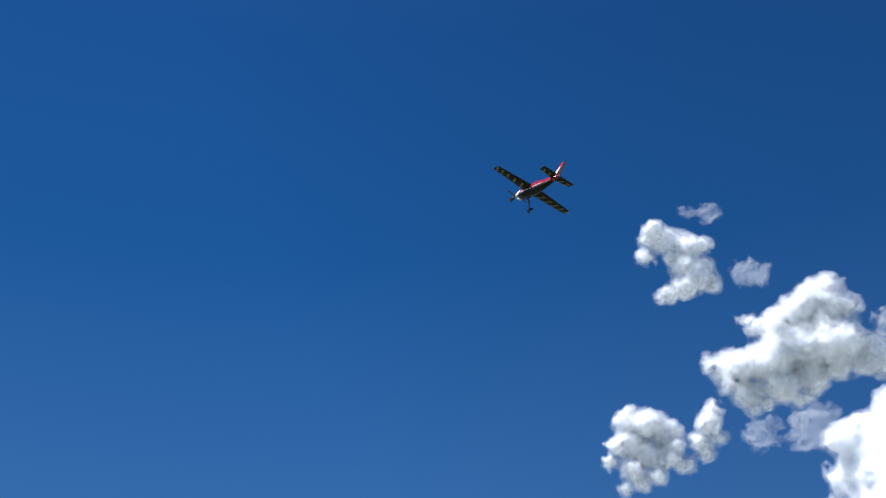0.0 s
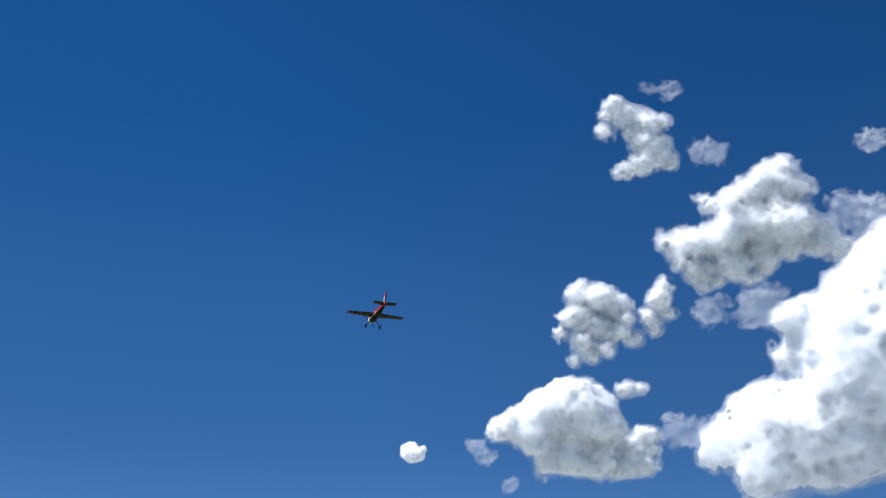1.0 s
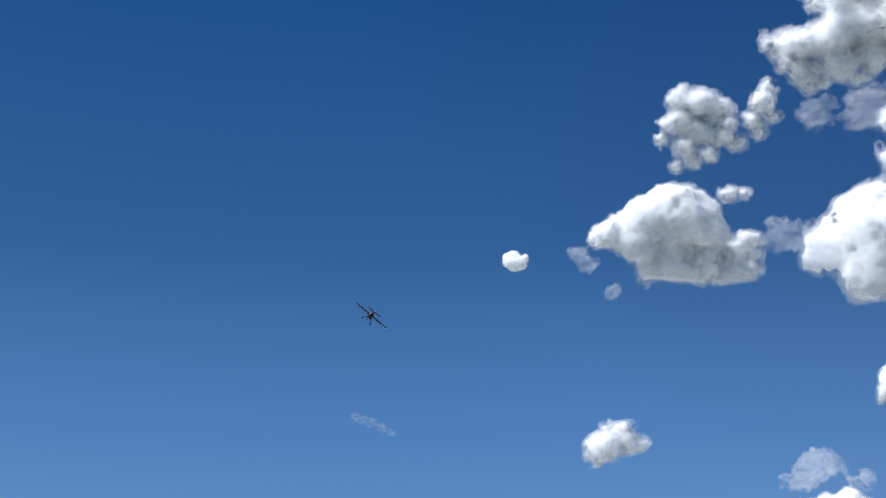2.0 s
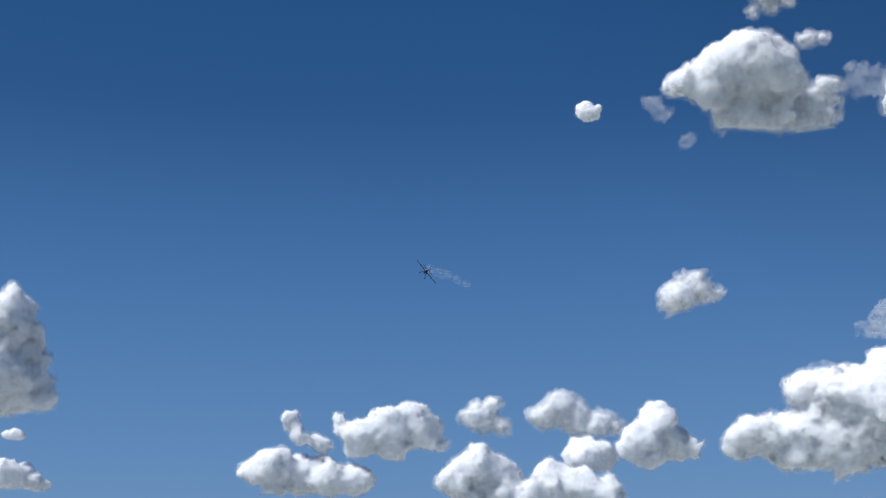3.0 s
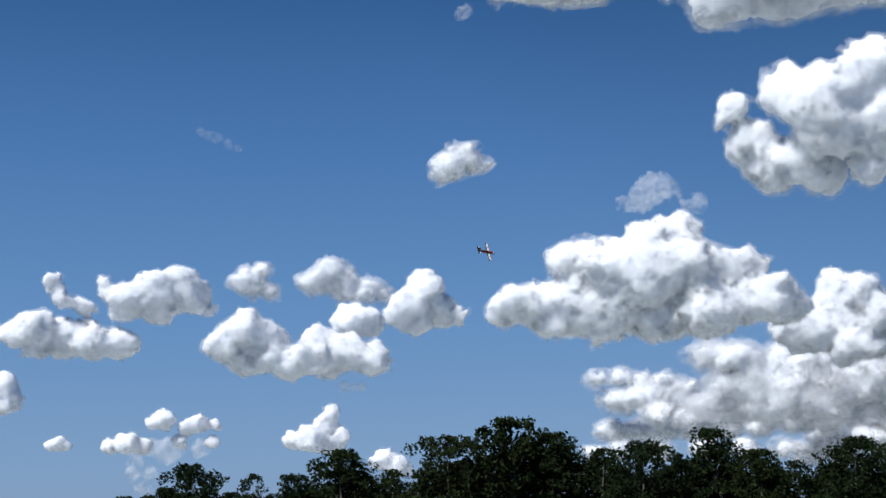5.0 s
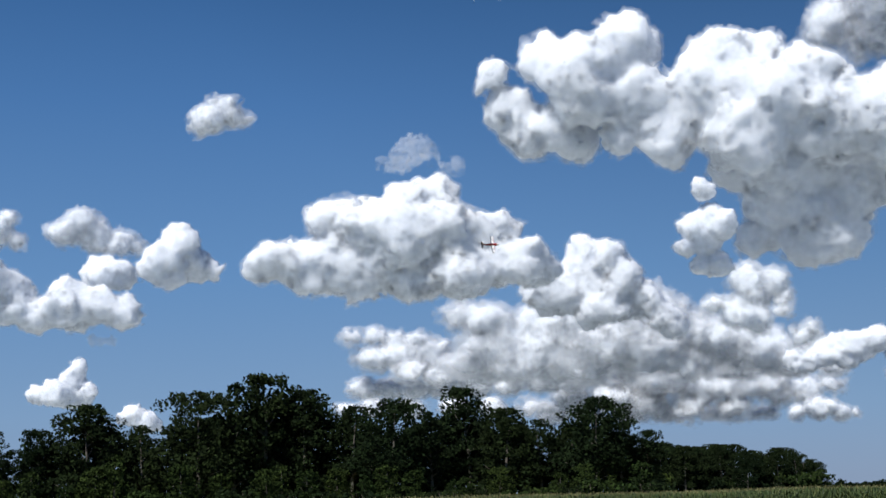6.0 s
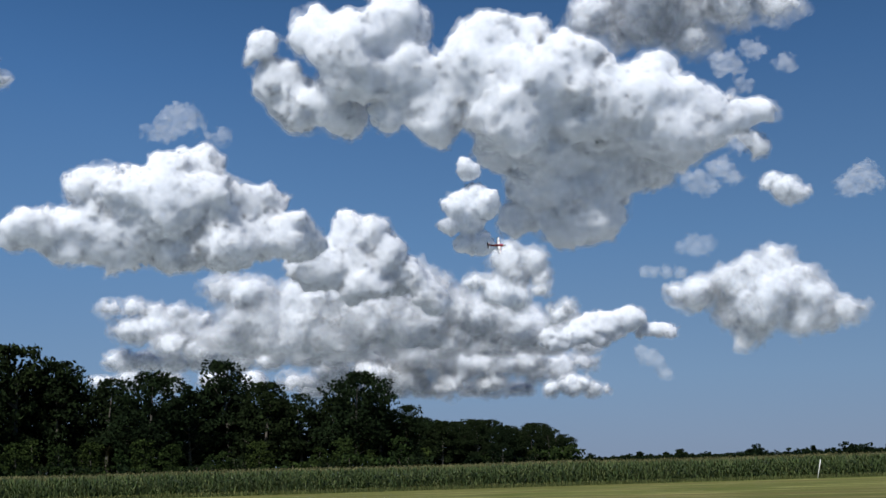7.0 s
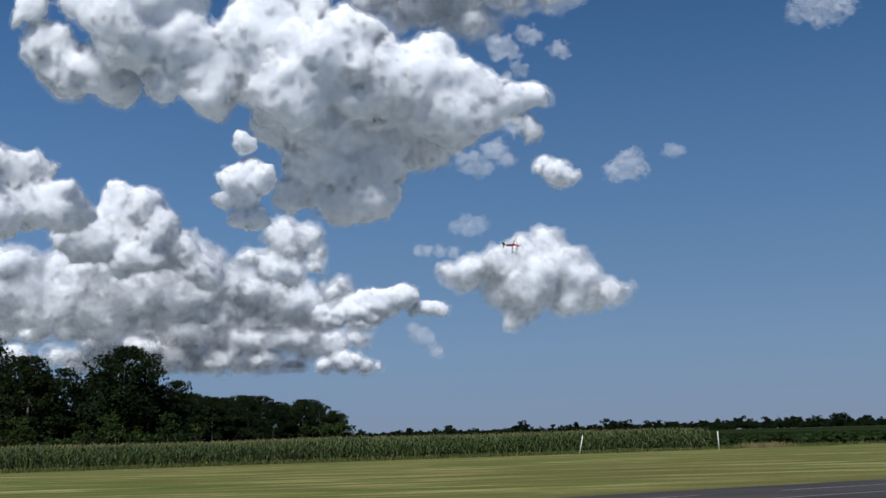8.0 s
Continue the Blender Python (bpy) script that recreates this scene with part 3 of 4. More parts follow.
# ---- woods ----
def leaf_material(name, dark, light):
    m, n, l, p = material(name, dark, 0.95, 0, 0.05)
    geo = n.new("ShaderNodeNewGeometry")
    info = n.new("ShaderNodeObjectInfo")
    c = ramp(n, l, geo.outputs["Random Per Island"], [(0.0, dark), (0.75, light), (1.0, tuple(v * 1.5 for v in light))])
    big = noise_node(n, l, 0.5, 3)
    c = mixed(n, l, ramp(n, l, big, [(0.35, (0.35, 0.35, 0.35)), (0.7, (0, 0, 0))]), c, dark)
    tint = mixed(n, l, info.outputs["Random"], (0.75, 0.85, 0.8), (1.2, 1.12, 0.9))
    l.new(mixed(n, l, 1.0, c, tint, "MULTIPLY"), p.inputs["Base Color"])
    return m


LEAF = leaf_material("oak_leaves", (0.0078, 0.013, 0.0065), (0.0156, 0.026, 0.0104))
LEAF_LIGHT = leaf_material("young_leaves", (0.013, 0.0221, 0.0078), (0.0299, 0.0468, 0.0143))
BARK = surface("bark", (0.065, 0.0546, 0.0442), (0.156, 0.13, 0.1105), 3.0, 0.95, (0.6, (0.091, 0.0975, 0.078)), (0.8, 0.05), stretch=(4, 4, 0.6))


def tube(bm, pts, radii, sides=7):
    """A bent, tapered round limb along pts."""
    rings = []
    for i, (p, r) in enumerate(zip(pts, radii)):
        d = (Vector(pts[min(i + 1, len(pts) - 1)]) - Vector(pts[max(i - 1, 0)])).normalized()
        q = d.to_track_quat("Z", "Y")
        rings.append([bm.verts.new(Vector(p) + q @ Vector((math.cos(a) * r, math.sin(a) * r, 0)))
                      for a in [2 * math.pi * k / sides for k in range(sides)]])
    for a, b in zip(rings, rings[1:]):
        for k in range(sides):
            bm.faces.new((a[k], a[(k + 1) % sides], b[(k + 1) % sides], b[k]))
    bm.faces.new(rings[0][::-1])
    bm.faces.new(rings[-1])


def leaf_cloud(centres, per, rng, leaf):
    """Corners and faces of many small leaf sprays round the clump centres (x, y, z, radius)."""
    spots = []
    for x, y, z, r in centres:
        n = max(6, int(per * r * r))
        d = rng.normal(size=(n, 3))
        d /= np.linalg.norm(d, axis=1)[:, None]
        d *= r * (rng.uniform(0.25, 1.0, n) ** 0.45)[:, None] * rng.uniform(0.8, 1.15, n)[:, None]
        d[:, 2] *= 0.72
        spots.append(d + (x, y, z))
    spots = np.concatenate(spots)
    n = len(spots)
    a = rng.normal(size=(n, 3))
    a /= np.linalg.norm(a, axis=1)[:, None]
    b = np.cross(a, rng.normal(size=(n, 3)))
    b /= np.linalg.norm(b, axis=1)[:, None]
    s = leaf * rng.uniform(0.55, 1.35, n)[:, None]
    fold = np.cross(a, b) * s * 0.25
    v = np.stack([spots - a * s, spots - b * s * 0.55 + fold, spots + a * s, spots + b * s * 0.55 + fold], 1).reshape(-1, 3)
    return v, np.arange(n * 4).reshape(n, 4)


def tree(name, label, seed, height, spread, bare, leaf_mat, per=48, leaf=0.25, group="trees of the wood"):
    """A broadleaf tree: trunk, limbs, and a crown of leaf sprays in uneven clumps."""
    rng = np.random.default_rng(seed)
    ob = root(name, label, "tree", Matrix.Identity(4), group)
    bm = bmesh.new()
    lean = rng.normal(size=2) * 0.03 * height
    top = 0.86 * height
    spine = [(lean[0] * k * k, lean[1] * k * k, top * k) for k in (0, 0.08, 0.3, 0.55, 0.8, 1.0)]
    r0 = 0.017 * height + 0.03
    tube(bm, spine, [r0 * 1.5, r0 * 1.05, r0 * 0.85, r0 * 0.6, r0 * 0.35, r0 * 0.1], 9)
    part("trunk", bm, BARK, ob, smooth=True)
    clumps = []
    for i in range(9):
        k = rng.uniform(max(bare, 0.18), 0.85)
        turn = i * 2.4 + rng.uniform(-0.5, 0.5)
        start = Vector((lean[0] * k * k, lean[1] * k * k, top * k))
        run = spread * (1.05 - 0.8 * k) * rng.uniform(0.7, 1.05)
        rise = height * rng.uniform(0.06, 0.15)
        mid = start + Vector((math.cos(turn) * run * 0.5, math.sin(turn) * run * 0.5, rise * 0.45))
        end = start + Vector((math.cos(turn + 0.2) * run, math.sin(turn + 0.2) * run, rise))
        bm = bmesh.new()
        tube(bm, [start, mid, end], [r0 * 0.42, r0 * 0.28, r0 * 0.08], 6)
        part("limb", bm, BARK, ob, smooth=True)
        clumps += [(end.x, end.y, end.z, spread * rng.uniform(0.24, 0.36)), (mid.x, mid.y, mid.z + 0.4, spread * rng.uniform(0.2, 0.3))]
    for _ in range(96):
        k = rng.uniform(bare, 1.0) ** 0.9
        h = max(0.0, (k - bare) / (1.0 - bare))
        wide = spread * min(1.0, 0.6 + 1.2 * h) * max(0.0, 1.0 - max(0.0, (h - 0.5) / 0.5) ** 2.5) ** 0.5
        turn, out = rng.uniform(0, 6.28), math.sqrt(rng.uniform(0.1, 1)) * rng.uniform(0.75, 1.0)
        r = spread * rng.uniform(0.13, 0.28) * (1.0 - 0.2 * h)
        clumps.append((math.cos(turn) * wide * out + lean[0] * k, math.sin(turn) * wide * out + lean[1] * k,
                       min(k * height, height - r * 0.72), r))
    v, q = leaf_cloud(clumps, per, rng, leaf)
    link("crown", quads_mesh("crown", v, q), leaf_mat, ob, smooth=False)
    return ob


def bush(name, label, seed, height, leaf_mat):
    rng = np.random.default_rng(seed)
    ob = root(name, label, "bush", Matrix.Identity(4), "undergrowth of the wood")
    for i in range(4):
        bm = bmesh.new()
        a = i * 1.6
        tube(bm, [(0, 0, 0), (math.cos(a) * 0.3, math.sin(a) * 0.3, height * 0.4), (math.cos(a) * 0.7, math.sin(a) * 0.7, height * 0.75)], [0.05, 0.035, 0.01], 5)
        part("stem", bm, BARK, ob, smooth=True)
    clumps = [(rng.normal() * height * 0.33, rng.normal() * height * 0.33, height * rng.uniform(0.12, 0.8), height * rng.uniform(0.18, 0.3)) for _ in range(22)]
    v, q = leaf_cloud(clumps, 60, rng, 0.22)
    link("crown", quads_mesh("crown", v, q), leaf_mat, ob, smooth=False)
    return ob


def spot(yaw, far):
    a = radians(yaw)
    return -math.sin(a) * far, math.cos(a) * far


OAKS = [tree("oak_tree", "tall dark green broadleaf tree in a dense wood", 101 + i, 14.0, sp, bare, LEAF)
        for i, (sp, bare) in enumerate([(4.6, 0.22), (5.2, 0.16), (3.8, 0.30), (5.6, 0.20), (3.3, 0.12)])]
YOUNG = [tree("young_tree", "lighter green young tree at the wood's edge", 131 + i, 8.0, sp, 0.1, LEAF_LIGHT, 60, 0.22)
         for i, sp in enumerate([2.6, 2.1, 3.0])]
SHRUBS = [bush("bush", "low green bush at the edge of the wood", 151 + i, 3.0, LEAF_LIGHT if i else LEAF) for i in range(2)]
used = set()


def plant(models, i, yaw, far, height, full, turn):
    """Stands a tree of that height; the model itself first, then copies."""
    ob = models[i % len(models)]
    s = height / full
    x, y = spot(yaw, far)
    m = pose(x, y, 0, 0, 0, turn)
    if ob.name not in used:
        used.add(ob.name)
        ob.matrix_basis = m @ Matrix.Diagonal((s, s, s, 1))
        return ob
    c = copy_thing(ob, m)
    c.scale = (s, s, s)
    return c


woods = random.Random(5)
WOOD = 190.0
# heading, and how high the crown stands over the level of the eye, in degrees
SKYLINE = [(47.5, 1.7), (45.0, 2.0), (42.4, 2.2), (39.7, 3.45), (37.4, 3.0), (35.6, 2.95), (33.7, 3.95), (31.6, 3.1),
           (29.4, 4.45), (28.0, 4.75), (26.7, 5.05), (25.1, 4.45), (23.2, 3.75), (21.5, 4.0), (19.9, 3.4), (18.3, 4.4), (16.9, 3.5), (15.4, 3.0),
           (13.2, 3.85), (12.2, 3.2), (11.2, 2.4)]
for i, (yaw, up) in enumerate(SKYLINE):
    far = WOOD + woods.uniform(-4, 6)
    plant(OAKS, i, yaw, far, EYE[2] + far * math.tan(radians(up)) + 0.3, 14.0, woods.uniform(0, 360))
for i in range(62):
    yaw = 11.5 + i * 0.6 + woods.uniform(-0.3, 0.3)
    ups = np.interp(yaw, [s[0] for s in SKYLINE[::-1]], [s[1] for s in SKYLINE[::-1]])
    far = WOOD + woods.uniform(5, 22)
    plant(OAKS, i * 3 + 1, yaw, far, 1.8 + far * math.tan(radians(ups * woods.uniform(0.66, 0.9))), 14.0, woods.uniform(0, 360))
for i in range(34):
    far = WOOD - woods.uniform(8, 14)
    plant(YOUNG, i, 11.6 + i * 1.1 + woods.uniform(-0.4, 0.4), far, woods.uniform(4.0, 8.5) if i > 16 else woods.uniform(3.0, 6.5), 8.0, woods.uniform(0, 360))
for i in range(44):
    far = WOOD - woods.uniform(14, 19)
    plant(SHRUBS, i, 11.2 + i * 0.82 + woods.uniform(-0.3, 0.3), far, woods.uniform(2.2, 4.2), 3.0, woods.uniform(0, 360))
for i in range(60):
    far = WOOD + woods.uniform(-4, 24)
    plant(SHRUBS, i, 10.9 + i * 0.6 + woods.uniform(-0.3, 0.3), far, woods.uniform(3.5, 6.0), 3.0, woods.uniform(0, 360))
# the farther stand of trees
for i in range(30):
    yaw = 11.6 - i * 0.245
    up = np.interp(yaw, [4.3, 5.0, 5.9, 6.6, 7.7, 9.0, 10.4, 11.6], [1.0, 1.35, 1.7, 1.35, 2.0, 1.75, 2.05, 1.85]) * woods.uniform(0.9, 1.0)
    far = 380 + woods.uniform(-8, 14)
    plant(OAKS, i * 2, yaw, far, 1.8 + far * math.tan(radians(up)), 14.0, woods.uniform(0, 360))


for i in range(26):
    far = 376 + woods.uniform(-6, 10)
    plant(SHRUBS, i, 11.8 - i * 0.29, far, woods.uniform(4.5, 7.0), 3.0, woods.uniform(0, 360))


# ---- far country ----
def far_trees(name, label, far, yaws, tops, seed):
    rng = np.random.default_rng(seed)
    clumps = []
    yaw = yaws[0]
    while yaw < yaws[1]:
        d = far * rng.uniform(0.97, 1.05)
        x, y = spot(yaw, d)
        h = float(np.interp(yaw, *tops)) * rng.choice([0.75, 0.9, 1.05, 1.3, 1.6], p=[0.25, 0.25, 0.25, 0.17, 0.08])
        wide = h * rng.uniform(0.28, 0.55)
        for k in range(14):
            a, up = rng.uniform(0, 6.28), rng.uniform(0.12, 0.86)
            out = wide * math.sqrt(1 - (2 * up - 1) ** 2) * rng.uniform(0.2, 1.0)
            clumps.append((x + math.cos(a) * out, y + math.sin(a) * out, h * up, h * rng.uniform(0.12, 0.2)))
        for k in range(9):
            clumps.append((x + rng.uniform(-1, 1) * far * 0.003, y + rng.normal() * 2, h * rng.uniform(0.1, 0.5), h * rng.uniform(0.2, 0.32)))
        yaw += math.degrees(wide / far) * rng.uniform(0.5, 1.4)
    v, q = leaf_cloud(clumps, 9, rng, far / 1400.0)
    v[:, 2] = np.maximum(v[:, 2], 0.02)
    return tagged(link(name, quads_mesh(name, v, q), LEAF, None, smooth=False), label, "trees", kind="stuff")


far_trees("far_treeline", "distant dark hedgerow trees along the horizon", 1100, (-20, 6),
          ([-20, -18, -16.2, -15.5, -14.9, -13.2, -12.6, -9, -7.5, -5, -4.4, -3.4, -3.0, -2.5, -1, 1, 3, 4.5, 6],
           [5.0, 5.2, 6.0, 8.8, 6.5, 5.6, 7.0, 6.0, 8.0, 7.4, 5.0, 6.6, 9.0, 5.4, 5.0, 5.0, 6.0, 4.4, 4.4]), 3)
far_trees("far_woodland", "pale wooded ridge on the far horizon", 1900, (-20, 4),
          ([-20, -14, -12, -9.5, -7, -3, -1, 0, 1.2, 2.4, 4], [7, 8, 9.6, 8, 5, 4, 6, 10.2, 9, 6, 5]), 4)


def mast():
    x, y = spot(-13.37, 1500)
    ob = root("radio_mast", "thin grey lattice radio mast on the horizon", "mast", pose(x, y, 0))
    bm = bmesh.new()
    tube(bm, [(0, 0, 0), (0, 0, 8), (0, 0, 13.5)], [0.55, 0.45, 0.3], 6)
    part("pole", bm, STEEL, ob, smooth=True)
    return ob


STEEL = surface("weathered_steel", (0.078, 0.0806, 0.0858), (0.117, 0.1196, 0.1248), 2.0, 0.5)
mast()

# ---- corn field ----
ALONG = Vector((-0.943, -0.332, 0))
DEEP = Vector((-0.332, 0.943, 0))
CORNER = Vector((22.0, 117.5, 0))


def corn_material():
    m, n, l, p = material("corn", (0.0494, 0.078, 0.0195), 0.5, 0, 0.35)
    geo = n.new("ShaderNodeNewGeometry")
    c = ramp(n, l, geo.outputs["Random Per Island"], [(0.0, (0.0234, 0.0442, 0.013)), (0.6, (0.065, 0.0962, 0.0273)), (1.0, (0.1248, 0.1456, 0.0533))])
    f = noise_node(n, l, 0.25, 3)
    c = mixed(n, l, ramp(n, l, f, [(0.4, (0.300, 0.300, 0.300)), (0.65, (0, 0, 0))]), c, (0.0338, 0.0533, 0.0156))
    l.new(c, p.inputs["Base Color"])
    return m


CORN = corn_material()
TASSEL = surface("corn_tassel", (0.1105, 0.1105, 0.0429), (0.1885, 0.1716, 0.078), 2.0, 0.8)


def corn_field():
    """Rows of maize plants: stalk, arching leaves, tassel."""
    rng = np.random.default_rng(9)
    rows = []
    for r in range(26):
        gap = 0.24 if r < 4 else 0.42 if r < 12 else 0.7
        s = np.arange(0.0, 150.0, gap) + rng.uniform(-0.07, 0.07, len(np.arange(0.0, 150.0, gap)))
        t = np.full(len(s), r * 0.76 if r < 14 else 10.6 + (r - 14) * 2.4) + rng.normal(size=len(s)) * 0.08
        rows.append(np.stack([s, t], 1))
    st = np.concatenate(rows)
    n = len(st)
    base = np.array(CORNER)[None] + st[:, :1] * np.array(ALONG)[None] + st[:, 1:] * np.array(DEEP)[None]
    h = rng.normal(1.66, 0.075, n) + 0.05 * np.sin(st[:, 0] * 0.25)
    verts, quads, tv, tq = [], [], [], []
    count = 0
    for k in range(9):
        turn = rng.uniform(0, 2 * np.pi, n)
        z0 = h * (0.16 + 0.085 * k + rng.uniform(-0.03, 0.03, n))
        run = rng.uniform(0.3, 0.55, n) * (1.0 if k < 7 else 0.7)
        out = np.stack([np.cos(turn), np.sin(turn), np.zeros(n)], 1)
        side = np.stack([-np.sin(turn), np.cos(turn), np.zeros(n)], 1) * 0.04
        up = np.array([0, 0, 1.0])
        p0 = base + up * z0[:, None]
        p1 = p0 + out * (run * 0.5)[:, None] + up * (0.24 + 0.05 * (k > 6))
        p2 = p0 + out * run[:, None] + up * rng.uniform(-0.12, 0.16, n)[:, None]
        v = np.stack([p0 - side, p0 + side, p1 + side * 1.2, p1 - side * 1.2, p2 + side * 0.25, p2 - side * 0.25], 1)
        i = count + np.arange(n)[:, None] * 6
        verts.append(v.reshape(-1, 3))
        quads.append(np.concatenate([i + [0, 1, 2, 3], i + [3, 2, 4, 5]], 0))
        count += n * 6
    for a in (0.0, 1.57):
        w = np.array([math.cos(a), math.sin(a), 0]) * 0.016
        top = base + np.stack([np.zeros(n), np.zeros(n), h], 1)
        v = np.stack([base - w, base + w, top + w * 0.6, top - w * 0.6], 1)
        i = count + np.arange(n)[:, None] * 4
        verts.append(v.reshape(-1, 3))
        quads.append(i + [0, 1, 2, 3])
        count += n * 4
    tc = 0
    for k in range(3):
        turn = rng.uniform(0, 6.28, n)
        d = np.stack([np.cos(turn) * 0.09, np.sin(turn) * 0.09, np.full(n, 0.2)], 1)
        w = np.stack([-np.sin(turn), np.cos(turn), np.zeros(n)], 1) * 0.02
        top = base + np.stack([np.zeros(n), np.zeros(n), h - 0.05], 1)
        v = np.stack([top - w, top + w, top + d + w * 0.4, top + d - w * 0.4], 1)
        i = tc + np.arange(n)[:, None] * 4
        tv.append(v.reshape(-1, 3))
        tq.append(i + [0, 1, 2, 3])
        tc += n * 4
    ob = root("corn_field", "dense tall green corn with pale tassels", "corn", Matrix.Identity(4), kind="stuff")
    tagged(link("corn_leaves", quads_mesh("corn_leaves", np.concatenate(verts), np.concatenate(quads)), CORN, ob, smooth=False), kind="stuff")
    tagged(link("corn_tassels", quads_mesh("corn_tassels", np.concatenate(tv), np.concatenate(tq)), TASSEL, ob, smooth=False), kind="stuff")
    return ob


corn_field()


def slab(bm, a, b, width, z0, z1):
    """A long flat slab from a to b, `width` towards the eye."""
    side = (b - a).normalized().cross(Vector((0, 0, 1))) * width
    low = [bm.verts.new((*p.xy, z0)) for p in (a, b, b + side, a + side)]
    top = [bm.verts.new((*p.xy, z1)) for p in (a, b, b + side, a + side)]
    bm.faces.new(top)
    bm.faces.new(low[::-1])
    for k in range(4):
        bm.faces.new((low[k], low[(k + 1) % 4], top[(k + 1) % 4], top[k]))


BEANS = surface("bean_leaves", (0.013, 0.0221, 0.0091), (0.0286, 0.0442, 0.0156), 2.0, 0.9, (0.05, (0.0182, 0.0286, 0.0117)), (1.0, 0.15), 0.0)


def crop_field():
    """The low dark crop beyond the end of the corn: a close canopy of leaves."""
    rng = np.random.default_rng(10)
    n = 26000
    s, t = rng.uniform(4.0, 70, n), rng.uniform(0, 1, n) ** 1.6 * 110
    p = np.array(CORNER)[None] - s[:, None] * np.array(ALONG)[None] + (t + 3)[:, None] * np.array(DEEP)[None]
    p[:, 2] = rng.uniform(0.25, 0.62, n)
    cl = np.concatenate([p, np.full((n, 1), 0.3)], 1)
    a = rng.normal(size=(n, 3)) * (1, 1, 0.35)
    a /= np.linalg.norm(a, axis=1)[:, None]
    b = np.cross(a, rng.normal(size=(n, 3)))
    b /= np.linalg.norm(b, axis=1)[:, None]
    size = (0.35 + t / 160)[:, None]
    v = np.stack([p - a * size, p - b * size * 0.6, p + a * size, p + b * size * 0.6], 1).reshape(-1, 3)
    v[:, 2] = np.clip(v[:, 2], 0.03, 0.8)
    ob = tagged(link("bean_field", quads_mesh("bean_field", v, np.arange(n * 4).reshape(n, 4)), LEAF_LIGHT, None, smooth=False), "low dark green bean crop beyond the corn", "crop", kind="stuff")
    bm = bmesh.new()
    slab(bm, CORNER - ALONG * 4 + DEEP * 1060, CORNER - ALONG * 420 + DEEP * 1060, 1054.0, 0.02, 0.34)
    bmesh.ops.recalc_face_normals(bm, faces=bm.faces)
    tagged(part("leaf_canopy", bm, BEANS, ob), kind="stuff")
    return ob


crop_field()

DRY = surface("dry_grass", (0.13, 0.1066, 0.0468), (0.247, 0.2015, 0.104), 1.5, 0.9)
GREEN_BLADE = surface("green_grass_blades", (0.0455, 0.0624, 0.0156), (0.0975, 0.1105, 0.0312), 1.2, 0.85)


def blades(name, label, mat, centre, spread, n, height, seed, width=0.02):
    """Standing grass: bent narrow blades scattered over a strip along the field."""
    rng = np.random.default_rng(seed)
    s, t = rng.uniform(-1, 1, n) * spread[0], rng.normal(size=n) * spread[1]
    p = np.array(centre)[None] + s[:, None] * np.array(ALONG)[None] + t[:, None] * np.array(DEEP)[None]
    turn = rng.uniform(0, 6.28, n)
    h = height * rng.uniform(0.45, 1.1, n)
    w = np.stack([np.cos(turn), np.sin(turn), np.zeros(n)], 1) * width
    d = np.stack([np.cos(turn + 1.3) * h * 0.35, np.sin(turn + 1.3) * h * 0.35, h], 1)
    v = np.stack([p - w, p + w, p + d + w * 0.2, p + d - w * 0.2], 1).reshape(-1, 3)
    return tagged(link(name, quads_mesh(name, v, np.arange(n * 4).reshape(n, 4)), mat, None, smooth=False), label, "grass", kind="stuff")


blades("dry_grass_patch", "tuft of tall dry straw-coloured grass by the field", DRY, CORNER - ALONG * 5.0 - DEEP * 0.5, (2.4, 0.7), 700, 0.5, 21, 0.025)
blades("grass_verge", "uncut green grass along the foot of the corn", GREEN_BLADE, CORNER + ALONG * 60 - DEEP * 0.9, (72, 0.35), 9000, 0.3, 22, 0.03)
blades("grass_margin", "uncut grass along the edge of the bean field", GREEN_BLADE, CORNER - ALONG * 36 + DEEP * 1.4, (36, 0.6), 4000, 0.32, 23, 0.035)


# ---- runway and markers ----
def asphalt_material():
    m, n, l, p = material("asphalt", (0.065, 0.065, 0.0715), 0.95, 0, 0.1)
    fine = noise_node(n, l, 40.0, 4, 0.7)
    wear = noise_node(n, l, 0.6, 5, 0.65, stretch=(0.25, 1, 1))
    c = ramp(n, l, wear, [(0.35, (0.0442, 0.0416, 0.0416)), (0.6, (0.0728, 0.0676, 0.0663)), (0.72, (0.13, 0.1248, 0.117))])
    c = mixed(n, l, ramp(n, l, fine, [(0.3, (0.5, 0.5, 0.5)), (0.6, (0, 0, 0))]), c, (0.039, 0.039, 0.0442))
    l.new(c, p.inputs["Base Color"])
    bump(n, l, p, fine, 0.5, 0.01)
    return m


def runway():
    edge = Vector((5.24, 39.51, 0))
    run = Vector((0.861, 0.508, 0))
    ob = root("runway", "worn grey asphalt model runway with faded white lines", "runway", Matrix.Identity(4), kind="structure")
    bm = bmesh.new()
    slab(bm, edge - run * 90, edge + run * 90, 11.0, -0.05, 0.03)
    bmesh.ops.recalc_face_normals(bm, faces=bm.faces)
    part("paving", bm, asphalt_material(), ob)
    paint = surface("worn_white_paint", (0.07, 0.07, 0.072), (0.26, 0.26, 0.25), 5.0, 0.7)
    near = run.cross(Vector((0, 0, 1)))
    for off, a, b in ((2.6, 3.0, 12.0), (2.6, 15.0, 24.0), (2.6, -9.0, 0.0), (5.5, -60, 60)):
        bm = bmesh.new()
        slab(bm, edge + near * off + run * a, edge + near * off + run * b, 0.16, 0.02, 0.034)
        bmesh.ops.recalc_face_normals(bm, faces=bm.faces)
        part("painted_line", bm, paint, ob)
    return ob


